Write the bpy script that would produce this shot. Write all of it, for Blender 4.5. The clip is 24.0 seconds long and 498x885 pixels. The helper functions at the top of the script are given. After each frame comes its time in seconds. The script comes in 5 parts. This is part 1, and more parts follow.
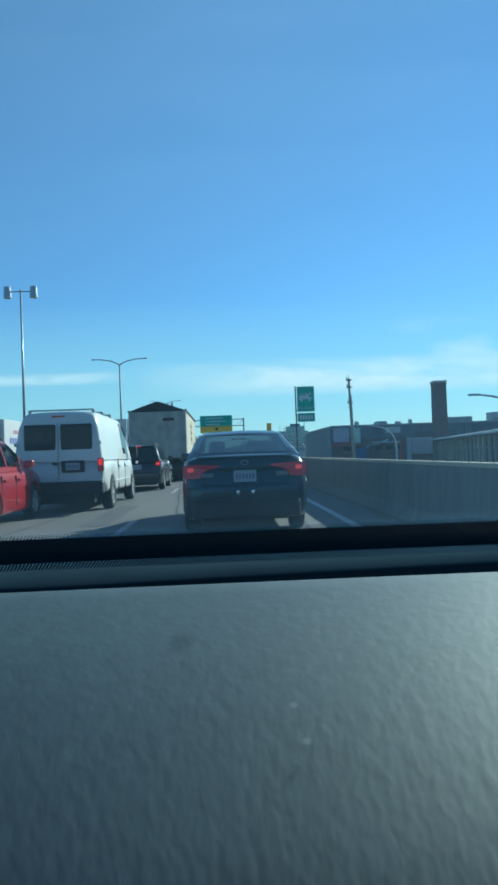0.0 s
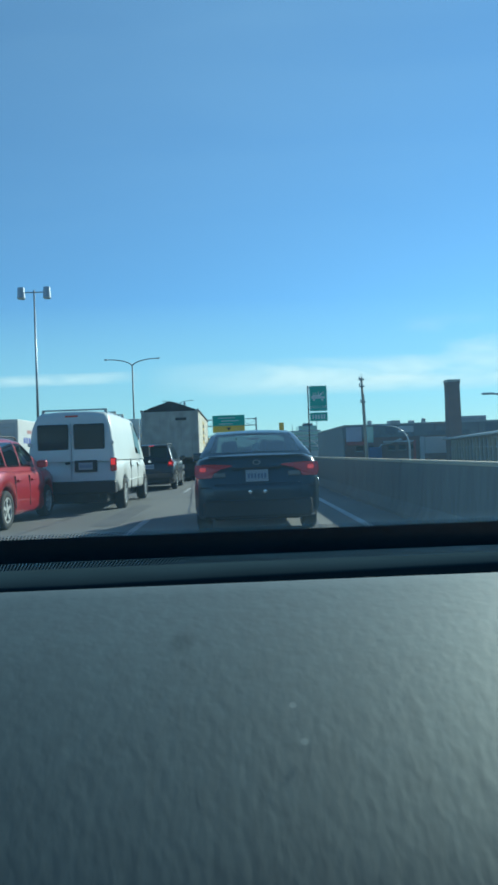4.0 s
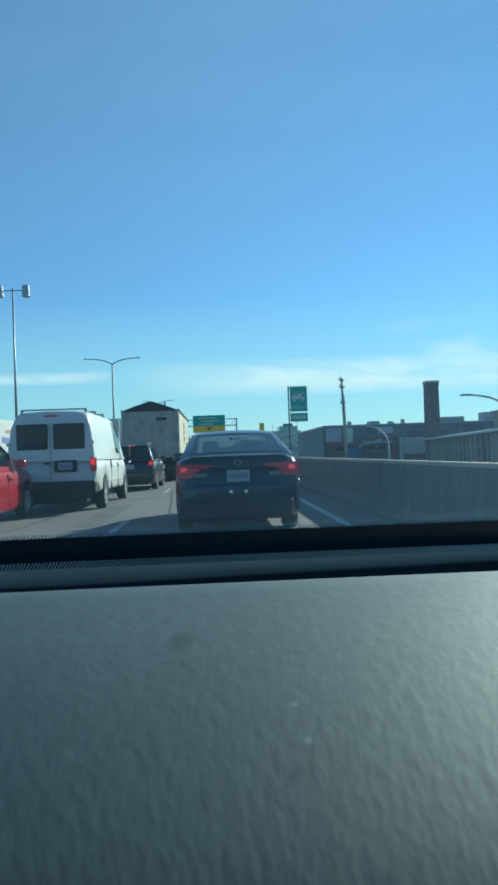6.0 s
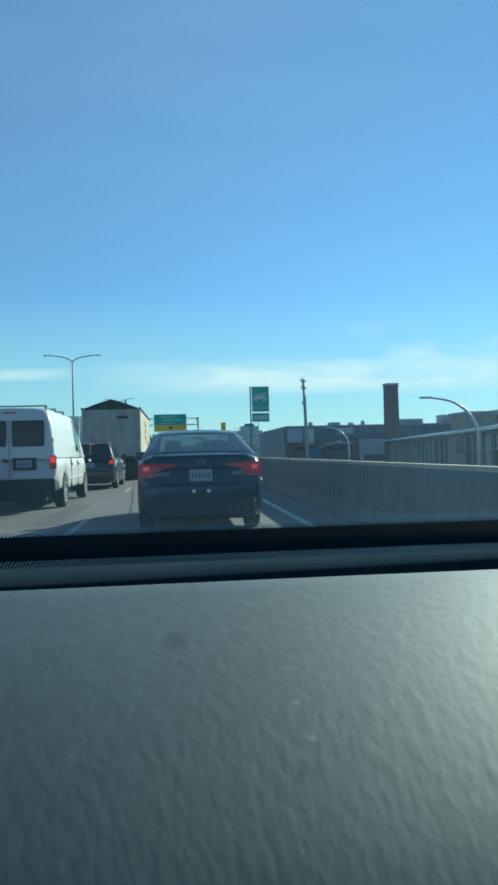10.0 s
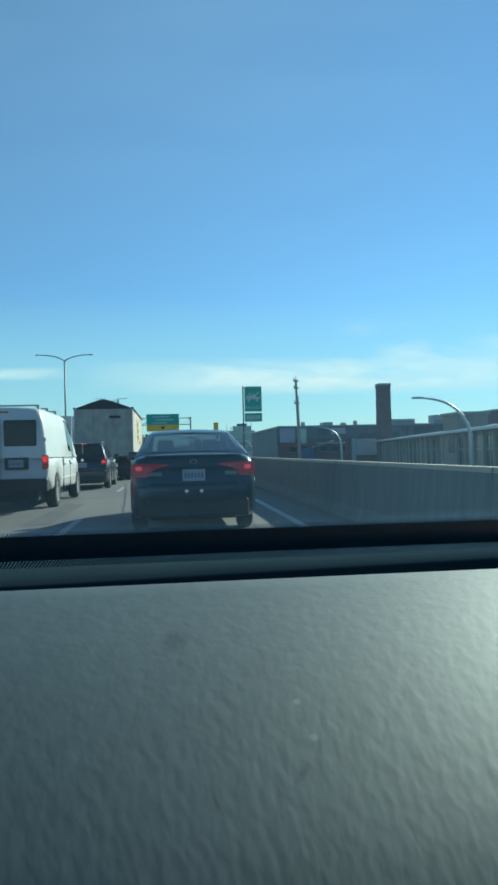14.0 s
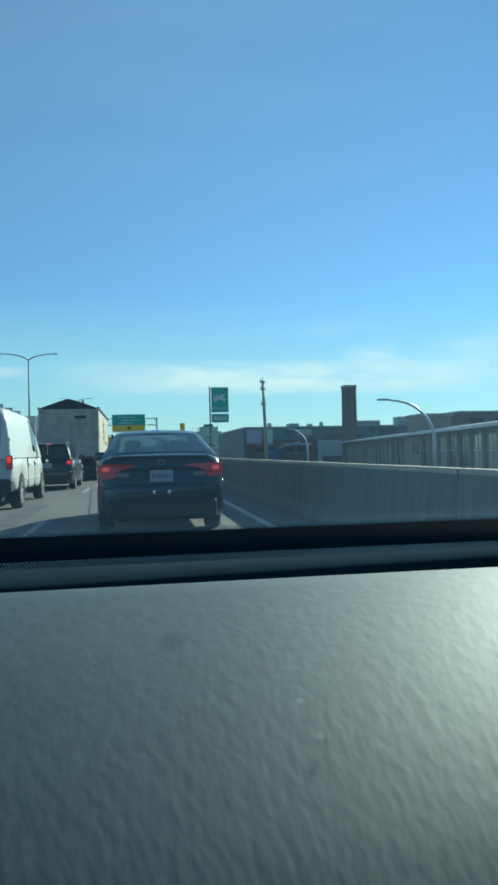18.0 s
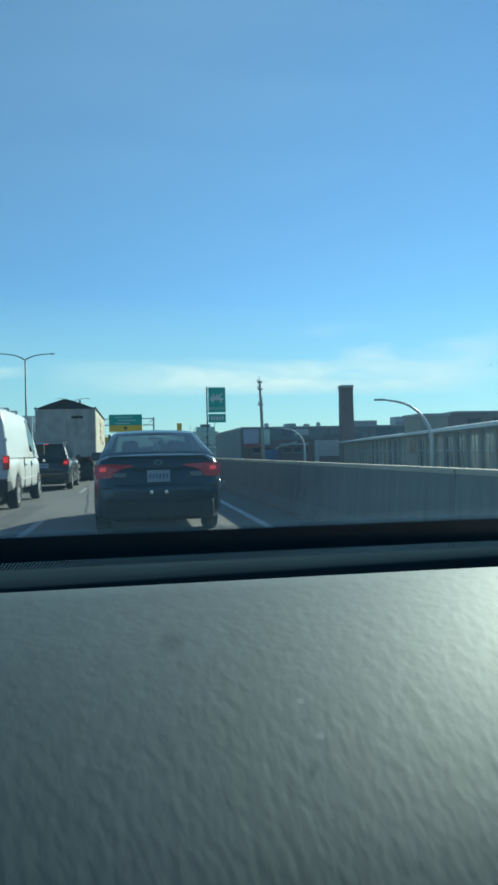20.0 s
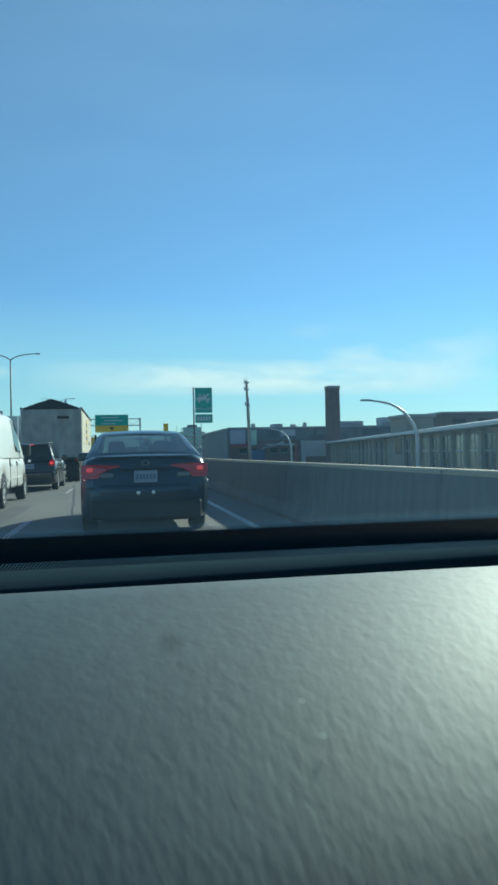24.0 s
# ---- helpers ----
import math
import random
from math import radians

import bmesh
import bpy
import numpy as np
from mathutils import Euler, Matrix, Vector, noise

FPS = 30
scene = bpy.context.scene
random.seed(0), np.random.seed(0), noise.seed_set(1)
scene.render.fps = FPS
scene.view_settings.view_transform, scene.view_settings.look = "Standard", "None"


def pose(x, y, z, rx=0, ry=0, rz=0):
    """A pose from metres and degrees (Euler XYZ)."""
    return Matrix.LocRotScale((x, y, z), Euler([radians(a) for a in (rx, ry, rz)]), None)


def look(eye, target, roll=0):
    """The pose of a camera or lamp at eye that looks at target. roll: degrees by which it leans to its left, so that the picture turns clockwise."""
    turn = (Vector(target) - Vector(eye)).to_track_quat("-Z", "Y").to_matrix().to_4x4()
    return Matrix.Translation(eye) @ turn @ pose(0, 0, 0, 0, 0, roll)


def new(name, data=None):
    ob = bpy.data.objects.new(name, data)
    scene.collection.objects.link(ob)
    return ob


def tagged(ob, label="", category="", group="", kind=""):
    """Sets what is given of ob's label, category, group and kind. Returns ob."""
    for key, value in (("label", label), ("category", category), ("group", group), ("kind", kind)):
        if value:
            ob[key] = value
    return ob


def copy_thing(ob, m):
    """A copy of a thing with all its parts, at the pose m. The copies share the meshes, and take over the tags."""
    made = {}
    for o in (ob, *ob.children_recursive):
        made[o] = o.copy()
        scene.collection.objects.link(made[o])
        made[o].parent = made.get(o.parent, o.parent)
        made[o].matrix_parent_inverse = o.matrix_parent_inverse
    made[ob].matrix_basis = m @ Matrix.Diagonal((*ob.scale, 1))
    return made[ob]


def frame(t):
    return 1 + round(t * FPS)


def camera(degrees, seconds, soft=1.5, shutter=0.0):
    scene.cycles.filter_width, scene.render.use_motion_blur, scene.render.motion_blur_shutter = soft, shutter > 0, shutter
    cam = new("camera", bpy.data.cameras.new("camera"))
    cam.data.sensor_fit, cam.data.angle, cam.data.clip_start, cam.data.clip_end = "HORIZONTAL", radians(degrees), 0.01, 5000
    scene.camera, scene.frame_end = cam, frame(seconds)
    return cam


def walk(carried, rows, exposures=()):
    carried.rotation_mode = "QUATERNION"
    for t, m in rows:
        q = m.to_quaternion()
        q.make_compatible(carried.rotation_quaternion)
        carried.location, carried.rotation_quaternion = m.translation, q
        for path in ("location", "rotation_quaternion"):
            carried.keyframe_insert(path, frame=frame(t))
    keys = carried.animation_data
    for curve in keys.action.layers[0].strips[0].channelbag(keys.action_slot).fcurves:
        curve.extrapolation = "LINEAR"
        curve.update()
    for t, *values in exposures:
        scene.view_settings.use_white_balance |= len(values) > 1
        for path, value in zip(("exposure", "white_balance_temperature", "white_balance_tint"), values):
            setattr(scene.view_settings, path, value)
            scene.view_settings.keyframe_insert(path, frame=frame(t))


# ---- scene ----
LENS = 40.0
cam = camera(LENS, 24.0, soft=3.0)
EYE = (0.0, 0.0, 1.17)
PIVOT = 0.5        # the phone swings about a point this far ahead of it
# seconds, turn to the left of the lane's heading, upward tilt, roll
TURNS = [
    (0, -2.16, 0.94, 2.07), (0.7, -1.51, 0.94, 2.12), (1.5, -1.11, 0.94, 2.14), (3.5, -1.01, 0.94, 2.15), (4, -1.11, 0.94, 2.14),
    (5, -1.86, 0.92, 2.09), (6, -2.76, 0.9, 2.03), (7, -4.1, 0.88, 1.72), (8, -5.19, 0.84, 1.5), (9, -6.04, 0.8, 1.43),
    (9.5, -6.14, 0.79, 1.42), (11.5, -5.29, 0.77, 1.49), (12, -5.54, 0.76, 1.47), (13, -6.14, 0.76, 1.42), (14, -6.63, 0.76, 1.38),
    (15, -7.42, 0.77, 1.33), (16, -8.26, 0.77, 1.29), (17, -8.9, 0.77, 1.25), (18, -9.44, 0.77, 1.25), (18.5, -9.64, 0.77, 1.25),
    (20.5, -9.69, 0.77, 1.25), (21, -9.49, 0.78, 1.25), (22, -9.59, 0.78, 1.25), (23, -10.37, 0.78, 1.25), (24, -10.81, 0.78, 1.25),
]


def eye_at(turn):
    return (PIVOT * math.sin(radians(turn)), PIVOT - PIVOT * math.cos(radians(turn)), EYE[2])


walk(cam, [(t, pose(*eye_at(turn), 0, 0, turn) @ pose(0, 0, 0, 90 + tilt) @ pose(0, 0, 0, 0, 0, -roll))
           for t, turn, tilt, roll in TURNS],
     exposures=[(0.0, 0.28, 5520, -11), (4.0, 0.33, 5780, -11), (9.0, 0.36, 6050, -11), (12.0, 0.35, 6150, -11), (24.0, 0.34, 6200, -11)])

# ---- light: low autumn sun from the lane's right, clear sky ----
SUN_TURN, SUN_UP = 44.2, 26.0
world = bpy.data.worlds.new("sky")
scene.world = world
world.use_nodes = True
wn = world.node_tree
sky = wn.nodes.new("ShaderNodeTexSky")
sky.sky_type = 'NISHITA'
sky.sun_disc = False
sky.sun_elevation, sky.sun_rotation = radians(SUN_UP), radians(SUN_TURN)
sky.altitude, sky.air_density, sky.dust_density, sky.ozone_density = 1500, 1.2, 0.0, 6.4
wn.links.new(sky.outputs[0], wn.nodes["Background"].inputs[0])
wn.nodes["Background"].inputs[1].default_value = 0.105
sun = new("sun", bpy.data.lights.new("sun", "SUN"))
sun.data.energy, sun.data.angle, sun.data.color = 5.0, radians(0.53), (1.0, 0.945, 0.86)
sun_way = Vector((math.sin(radians(SUN_TURN)) * math.cos(radians(SUN_UP)),
                  math.cos(radians(SUN_TURN)) * math.cos(radians(SUN_UP)), math.sin(radians(SUN_UP))))
sun.matrix_world = look(sun_way * 60, (0, 0, 0))


# ---- materials ----
def shade(name, color, rough=0.6, metal=0.0, grain=20.0, vary=0.15, bump=0.0, stain=0.6, coat=0.0,
          per_piece=0.0, glow=0.0, stretch=(1, 1, 1)):
    """Principled surface whose colour varies at two scales, with fine relief."""
    m = bpy.data.materials.new(name)
    m.use_nodes = True
    t = m.node_tree
    b = t.nodes["Principled BSDF"]
    co = t.nodes.new("ShaderNodeTexCoord")
    mp = t.nodes.new("ShaderNodeMapping")
    mp.inputs["Scale"].default_value = stretch
    t.links.new(co.outputs["Object"], mp.inputs["Vector"])
    fine, broad = t.nodes.new("ShaderNodeTexNoise"), t.nodes.new("ShaderNodeTexNoise")
    fine.inputs["Scale"].default_value, broad.inputs["Scale"].default_value = grain, stain
    fine.inputs["Detail"].default_value, broad.inputs["Detail"].default_value = 5, 6
    for n in (fine, broad):
        t.links.new(mp.outputs[0], n.inputs["Vector"])
    add = t.nodes.new("ShaderNodeMath")
    add.operation = 'ADD'
    t.links.new(fine.outputs["Fac"], add.inputs[0])
    t.links.new(broad.outputs["Fac"], add.inputs[1])
    last = add
    if per_piece:
        info = t.nodes.new("ShaderNodeObjectInfo")
        mul = t.nodes.new("ShaderNodeMath")
        mul.operation = 'MULTIPLY_ADD'
        mul.inputs[1].default_value = per_piece
        t.links.new(info.outputs["Random"], mul.inputs[0])
        t.links.new(add.outputs[0], mul.inputs[2])
        last = mul
    ramp = t.nodes.new("ShaderNodeMapRange")
    ramp.inputs["From Min"].default_value, ramp.inputs["From Max"].default_value = 0.6, 1.4 + per_piece
    ramp.inputs["To Min"].default_value, ramp.inputs["To Max"].default_value = 1 - vary, 1 + vary
    t.links.new(last.outputs[0], ramp.inputs["Value"])
    mix = t.nodes.new("ShaderNodeVectorMath")
    mix.operation = 'SCALE'
    mix.inputs[0].default_value = color
    t.links.new(ramp.outputs[0], mix.inputs["Scale"])
    t.links.new(mix.outputs[0], b.inputs["Base Color"])
    b.inputs["Roughness"].default_value, b.inputs["Metallic"].default_value = rough, metal
    b.inputs["Coat Weight"].default_value = coat
    b.inputs["Coat Roughness"].default_value = 0.08
    if glow:
        b.inputs["Emission Color"].default_value = (*color, 1)
        b.inputs["Emission Strength"].default_value = glow
    if bump:
        bp = t.nodes.new("ShaderNodeBump")
        bp.inputs["Strength"].default_value, bp.inputs["Distance"].default_value = bump, 0.02
        t.links.new(fine.outputs["Fac"], bp.inputs["Height"])
        t.links.new(bp.outputs[0], b.inputs["Normal"])
    return m


def dash_grain():
    """Moulded soft plastic with an elongated leather grain."""
    m = shade("dash_plastic", (0.028, 0.044, 0.049), 0.645, grain=85, vary=0.4, stain=5.0, stretch=(1.0, 0.42, 0.42))
    t = m.node_tree
    b = t.nodes["Principled BSDF"]
    co, mp = t.nodes.new("ShaderNodeTexCoord"), t.nodes.new("ShaderNodeMapping")
    mp.inputs["Scale"].default_value = (0.75, 0.64, 1.0)
    b.inputs["Specular IOR Level"].default_value = 1.0
    b.inputs["IOR"].default_value = 1.6
    b.inputs["Specular Tint"].default_value = (0.8, 1.0, 1.0, 1)
    # the moulded grain fans out slightly from the cabin
    cut, along, fan, join = (t.nodes.new("ShaderNodeSeparateXYZ"), t.nodes.new("ShaderNodeMath"), t.nodes.new("ShaderNodeMath"),
                             t.nodes.new("ShaderNodeCombineXYZ"))
    along.inputs[1].default_value = 0.22
    fan.operation = 'DIVIDE'
    t.links.new(co.outputs["Object"], cut.inputs[0])
    t.links.new(cut.outputs[1], along.inputs[0])
    t.links.new(cut.outputs[0], fan.inputs[0])
    t.links.new(along.outputs[0], fan.inputs[1])
    t.links.new(fan.outputs[0], join.inputs[0])
    t.links.new(cut.outputs[1], join.inputs[1])
    t.links.new(join.outputs[0], mp.inputs["Vector"])
    n1, n2 = t.nodes.new("ShaderNodeTexNoise"), t.nodes.new("ShaderNodeTexVoronoi")
    n1.inputs["Scale"].default_value, n1.inputs["Detail"].default_value = 100, 1.5
    n1.inputs["Distortion"].default_value = 0.15
    n2.feature, n2.inputs["Scale"].default_value = 'SMOOTH_F1', 120
    t.links.new(mp.outputs[0], n1.inputs["Vector"])
    t.links.new(mp.outputs[0], n2.inputs["Vector"])
    add = t.nodes.new("ShaderNodeMath")
    add.operation = 'MULTIPLY_ADD'
    add.inputs[1].default_value = 0.35
    t.links.new(n2.outputs["Distance"], add.inputs[0])
    t.links.new(n1.outputs["Fac"], add.inputs[2])
    bp = t.nodes.new("ShaderNodeBump")
    bp.inputs["Strength"].default_value, bp.inputs["Distance"].default_value = 0.085, 0.004
    t.links.new(add.outputs[0], bp.inputs["Height"])
    t.links.new(bp.outputs[0], b.inputs["Normal"])
    def spot(x, y, inner, outer, there, away, squash=0.62):
        """Value that is there in a small round spot of the pad and away elsewhere."""
        wide, near, fade = t.nodes.new("ShaderNodeMapping"), t.nodes.new("ShaderNodeVectorMath"), t.nodes.new("ShaderNodeMapRange")
        wide.inputs["Scale"].default_value = (1.0, squash, 0.0)
        near.operation, near.inputs[1].default_value = 'DISTANCE', (x, y * squash, 0.0)
        fade.interpolation_type = 'SMOOTHSTEP'
        fade.inputs["From Min"].default_value, fade.inputs["From Max"].default_value = inner, outer
        fade.inputs["To Min"].default_value, fade.inputs["To Max"].default_value = there, away
        t.links.new(co.outputs["Object"], wide.inputs["Vector"])
        t.links.new(wide.outputs[0], near.inputs[0])
        t.links.new(near.outputs["Value"], fade.inputs["Value"])
        return fade.outputs[0]

    # one faint matt smudge, and two small pale worn flecks
    t.links.new(spot(-0.058, 0.533, 0.003, 0.014, 0.55, 1.0), b.inputs["Specular IOR Level"])
    plain = b.inputs["Base Color"].links[0].from_socket
    for x, y in ((0.021, 0.445), (0.025, 0.412)):
        mix = t.nodes.new("ShaderNodeMix")
        mix.data_type = 'RGBA'
        mix.inputs[7].default_value = (0.16, 0.19, 0.19, 1)
        t.links.new(spot(x, y, 0.0012, 0.0034, 0.7, 0.0, 0.8), mix.inputs[0])
        t.links.new(plain, mix.inputs[6])
        plain = mix.outputs[2]
    t.links.new(plain, b.inputs["Base Color"])
    return m


def clear_glass(name, tint, gloss_min=0.0, rough=0.02, film=0.0):
    """Thin pane: what is behind shows through the tint, with mirror gloss by angle."""
    m = bpy.data.materials.new(name)
    m.use_nodes = True
    t = m.node_tree
    t.nodes.remove(t.nodes["Principled BSDF"])
    tr, gl, mx, fr = (t.nodes.new("ShaderNodeBsdfTransparent"), t.nodes.new("ShaderNodeBsdfGlossy"),
                      t.nodes.new("ShaderNodeMixShader"), t.nodes.new("ShaderNodeLayerWeight"))
    tr.inputs[0].default_value = (*tint, 1)
    gl.inputs["Roughness"].default_value = rough
    fr.inputs["Blend"].default_value = 0.5
    add, rise = t.nodes.new("ShaderNodeMath"), t.nodes.new("ShaderNodeMath")
    add.inputs[1].default_value = gloss_min
    rise.operation, rise.inputs[1].default_value = 'POWER', 4.0
    t.links.new(fr.outputs["Facing"], rise.inputs[0])
    t.links.new(rise.outputs[0], add.inputs[0])
    t.links.new(add.outputs[0], mx.inputs[0])
    t.links.new(tr.outputs[0], mx.inputs[1])
    t.links.new(gl.outputs[0], mx.inputs[2])
    last = mx
    if film:
        # thin film of dust and wiper smears that scatters daylight, plus imitated glare
        co, mp, no, rg = (t.nodes.new("ShaderNodeTexCoord"), t.nodes.new("ShaderNodeMapping"), t.nodes.new("ShaderNodeTexNoise"),
                          t.nodes.new("ShaderNodeMapRange"))
        mp.inputs["Scale"].default_value = (1.0, 2.5, 2.5)
        mp.inputs["Rotation"].default_value = (0, 0.5, 0)
        no.inputs["Scale"].default_value, no.inputs["Detail"].default_value = 4.0, 5
        rg.inputs["To Min"].default_value, rg.inputs["To Max"].default_value = film * 0.4, film * 1.6
        t.links.new(co.outputs["Object"], mp.inputs[0])
        t.links.new(mp.outputs[0], no.inputs["Vector"])
        # gain towards +x imitates the veil of glare on the sun's side
        side, reach, both = t.nodes.new("ShaderNodeSeparateXYZ"), t.nodes.new("ShaderNodeMapRange"), t.nodes.new("ShaderNodeMath")
        reach.interpolation_type = 'SMOOTHSTEP'
        reach.inputs["From Min"].default_value, reach.inputs["From Max"].default_value = -0.15, 0.38
        reach.inputs["To Min"].default_value, reach.inputs["To Max"].default_value = -0.25, 0.75
        t.links.new(co.outputs["Object"], side.inputs[0])
        t.links.new(side.outputs[0], reach.inputs["Value"])
        t.links.new(no.outputs["Fac"], both.inputs[0])
        t.links.new(reach.outputs[0], both.inputs[1])
        t.links.new(both.outputs[0], rg.inputs["Value"])
        rg.clamp = False
        sc, m2 = t.nodes.new("ShaderNodeBsdfTranslucent"), t.nodes.new("ShaderNodeMixShader")
        # blue tint puts the glare's colour into the film
        sc.inputs[0].default_value = (0.4, 0.7, 0.98, 1)
        t.links.new(rg.outputs[0], m2.inputs[0])
        t.links.new(mx.outputs[0], m2.inputs[1])
        t.links.new(sc.outputs[0], m2.inputs[2])
        last = m2
    t.links.new(last.outputs[0], t.nodes["Material Output"].inputs["Surface"])
    return m


def cloud_stuff(name, scale, low, high, seed, most=0.95, tint=(0.82, 0.91, 0.95), glow=0.82):
    m = bpy.data.materials.new(name)
    m.use_nodes = True
    t = m.node_tree
    t.nodes.remove(t.nodes["Principled BSDF"])
    co, mp, no = t.nodes.new("ShaderNodeTexCoord"), t.nodes.new("ShaderNodeMapping"), t.nodes.new("ShaderNodeTexNoise")
    mp.inputs["Scale"].default_value = (1.0, 1.0, 4.5)
    mp.inputs["Location"].default_value = (seed, 0, 0)
    no.inputs["Scale"].default_value, no.inputs["Detail"].default_value, no.inputs["Distortion"].default_value = scale, 4, 0.6
    t.links.new(co.outputs["Object"], mp.inputs[0])
    t.links.new(mp.outputs[0], no.inputs["Vector"])
    # soft rim: fades towards the edge of the sheet
    sep = t.nodes.new("ShaderNodeSeparateXYZ")
    gen = t.nodes.new("ShaderNodeVectorMath")
    gen.operation = 'SUBTRACT'
    gen.inputs[1].default_value = (0.5, 0.5, 0.5)
    t.links.new(co.outputs["Generated"], gen.inputs[0])
    t.links.new(gen.outputs[0], sep.inputs[0])
    def sq(sock, k):
        a = t.nodes.new("ShaderNodeMath"); a.operation = 'POWER'; a.inputs[1].default_value = 2
        ab = t.nodes.new("ShaderNodeMath"); ab.operation = 'ABSOLUTE'
        t.links.new(sock, ab.inputs[0]); t.links.new(ab.outputs[0], a.inputs[0])
        c = t.nodes.new("ShaderNodeMath"); c.operation = 'MULTIPLY_ADD'; c.inputs[1].default_value = -k; c.inputs[2].default_value = 1
        c.use_clamp = True
        t.links.new(a.outputs[0], c.inputs[0])
        return c.outputs[0]
    rim = t.nodes.new("ShaderNodeMath"); rim.operation = 'MULTIPLY'
    t.links.new(sq(sep.outputs[0], 4), rim.inputs[0]); t.links.new(sq(sep.outputs[2], 4), rim.inputs[1])
    rg = t.nodes.new("ShaderNodeMapRange")
    rg.inputs["From Min"].default_value, rg.inputs["From Max"].default_value = low, high
    t.links.new(no.outputs["Fac"], rg.inputs["Value"])
    al = t.nodes.new("ShaderNodeMath"); al.operation = 'MULTIPLY'
    t.links.new(rim.outputs[0], al.inputs[0]); t.links.new(rg.outputs[0], al.inputs[1])
    soft = t.nodes.new("ShaderNodeMath"); soft.operation = 'MULTIPLY'; soft.inputs[1].default_value = most
    t.links.new(al.outputs[0], soft.inputs[0])
    tr, em, mx = t.nodes.new("ShaderNodeBsdfTransparent"), t.nodes.new("ShaderNodeEmission"), t.nodes.new("ShaderNodeMixShader")
    em.inputs[0].default_value, em.inputs[1].default_value = (*tint, 1), glow
    t.links.new(soft.outputs[0], mx.inputs[0]); t.links.new(tr.outputs[0], mx.inputs[1]); t.links.new(em.outputs[0], mx.inputs[2])
    t.links.new(mx.outputs[0], t.nodes["Material Output"].inputs["Surface"])
    return m


ASPHALT = shade("asphalt", (0.135, 0.132, 0.122), 0.85, grain=45, vary=0.28, bump=0.35, stain=0.25)
EARTH = shade("earth", (0.08, 0.083, 0.06), 0.95, grain=3, vary=0.35, stain=0.02)
LINE = shade("line_paint", (0.45, 0.46, 0.45), 0.7, grain=30, vary=0.25, stain=2)
# dark face and pale top put shade and sun into the barrier's colours
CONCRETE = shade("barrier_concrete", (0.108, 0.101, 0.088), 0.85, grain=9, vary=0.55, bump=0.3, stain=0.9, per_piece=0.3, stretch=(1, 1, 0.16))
SUNLIT_TOP = shade("sunlit_top_concrete", (0.42, 0.34, 0.22), 0.85, grain=18, vary=0.2, bump=0.3, stain=0.9, per_piece=0.2)
WORN = shade("worn_lane_paint", (0.3, 0.3, 0.29), 0.75, grain=25, vary=0.4, stain=3)
CONCRETE_OLD = shade("weathered_concrete", (0.34, 0.33, 0.31), 0.9, grain=8, vary=0.25, bump=0.2, stain=0.4)
DASH = dash_grain()
DASH_STRIP = shade("dash_strip", (0.022, 0.039, 0.05), 0.7, grain=700, vary=0.3, bump=0.05, stain=6)
DASH_STRIP.node_tree.nodes["Principled BSDF"].inputs["Specular IOR Level"].default_value = 0.0
COWL = shade("cowl_plastic", (0.017, 0.03, 0.042), 0.75, grain=300, vary=0.3)
COWL.node_tree.nodes["Principled BSDF"].inputs["Specular IOR Level"].default_value = 0.0
BLACK = shade("black_plastic", (0.012, 0.013, 0.014), 0.6, grain=60, vary=0.2, stain=2)
# navy base paints the dash's reflection into the black ceramic
FRIT = shade("navy_sheen_ceramic", (0.04, 0.14, 0.25), 0.25, grain=90, vary=0.1)
FRIT.node_tree.nodes["Principled BSDF"].inputs["Specular IOR Level"].default_value = 0.8
LINER = shade("headliner_cloth", (0.16, 0.16, 0.15), 0.95, grain=120, vary=0.1, bump=0.2)
SCREEN_GLASS = clear_glass("windscreen_glass", (0.94, 0.975, 0.98), 0.02, film=0.023)
CAR_GLASS = clear_glass("tinted_car_glass", (0.3, 0.36, 0.36), 0.03)
PANE = shade("window_pane", (0.02, 0.026, 0.032), 0.12, grain=1, vary=0.3, stain=0.2)
PANE.node_tree.nodes["Principled BSDF"].inputs["Specular IOR Level"].default_value = 0.15
RUBBER = shade("tyre_rubber", (0.018, 0.018, 0.018), 0.85, grain=40, vary=0.2, bump=0.2, stain=3)
ALLOY = shade("alloy_rim", (0.5, 0.5, 0.48), 0.4, 0.35, grain=30, vary=0.15)
CHROME = shade("bright_trim", (0.6, 0.61, 0.62), 0.22, 0.9, grain=30, vary=0.1)
TAN_RIM = shade("dusty_rim_paint", (0.4, 0.37, 0.29), 0.6, 0.1, grain=12, vary=0.25, stain=4)
STEEL = shade("galvanised_steel", (0.33, 0.35, 0.36), 0.45, 0.6, grain=9, vary=0.18, stain=1.5)
LAMP_STEEL = shade("weathered_lamp_steel", (0.2, 0.21, 0.21), 0.55, 0.3, grain=9, vary=0.2, stain=1.5)
DARK_STEEL = shade("dark_frame_steel", (0.03, 0.03, 0.032), 0.6, 0.3, grain=20, vary=0.25, stain=2)
PLATE = shade("plate_white", (0.3, 0.33, 0.37), 0.5, grain=20, vary=0.06)
PLATE_BAR = shade("plate_bar", (0.12, 0.16, 0.25), 0.5, grain=20, vary=0.06)
TAIL = shade("tail_lens", (0.3, 0.006, 0.01), 0.2, grain=60, vary=0.2, coat=0.2, glow=0.05)
LENS_ON = shade("glowing_tail_lens", (0.28, 0.012, 0.018), 0.22, grain=60, vary=0.3, coat=0.2, glow=0.08)
CLEARLENS = shade("clear_lamp_lens", (0.16, 0.17, 0.175), 0.25, grain=60, vary=0.2)
BRAKE = shade("lit_brake_lens", (0.8, 0.018, 0.022), 0.25, grain=60, vary=0.15, coat=0.2, glow=0.6)
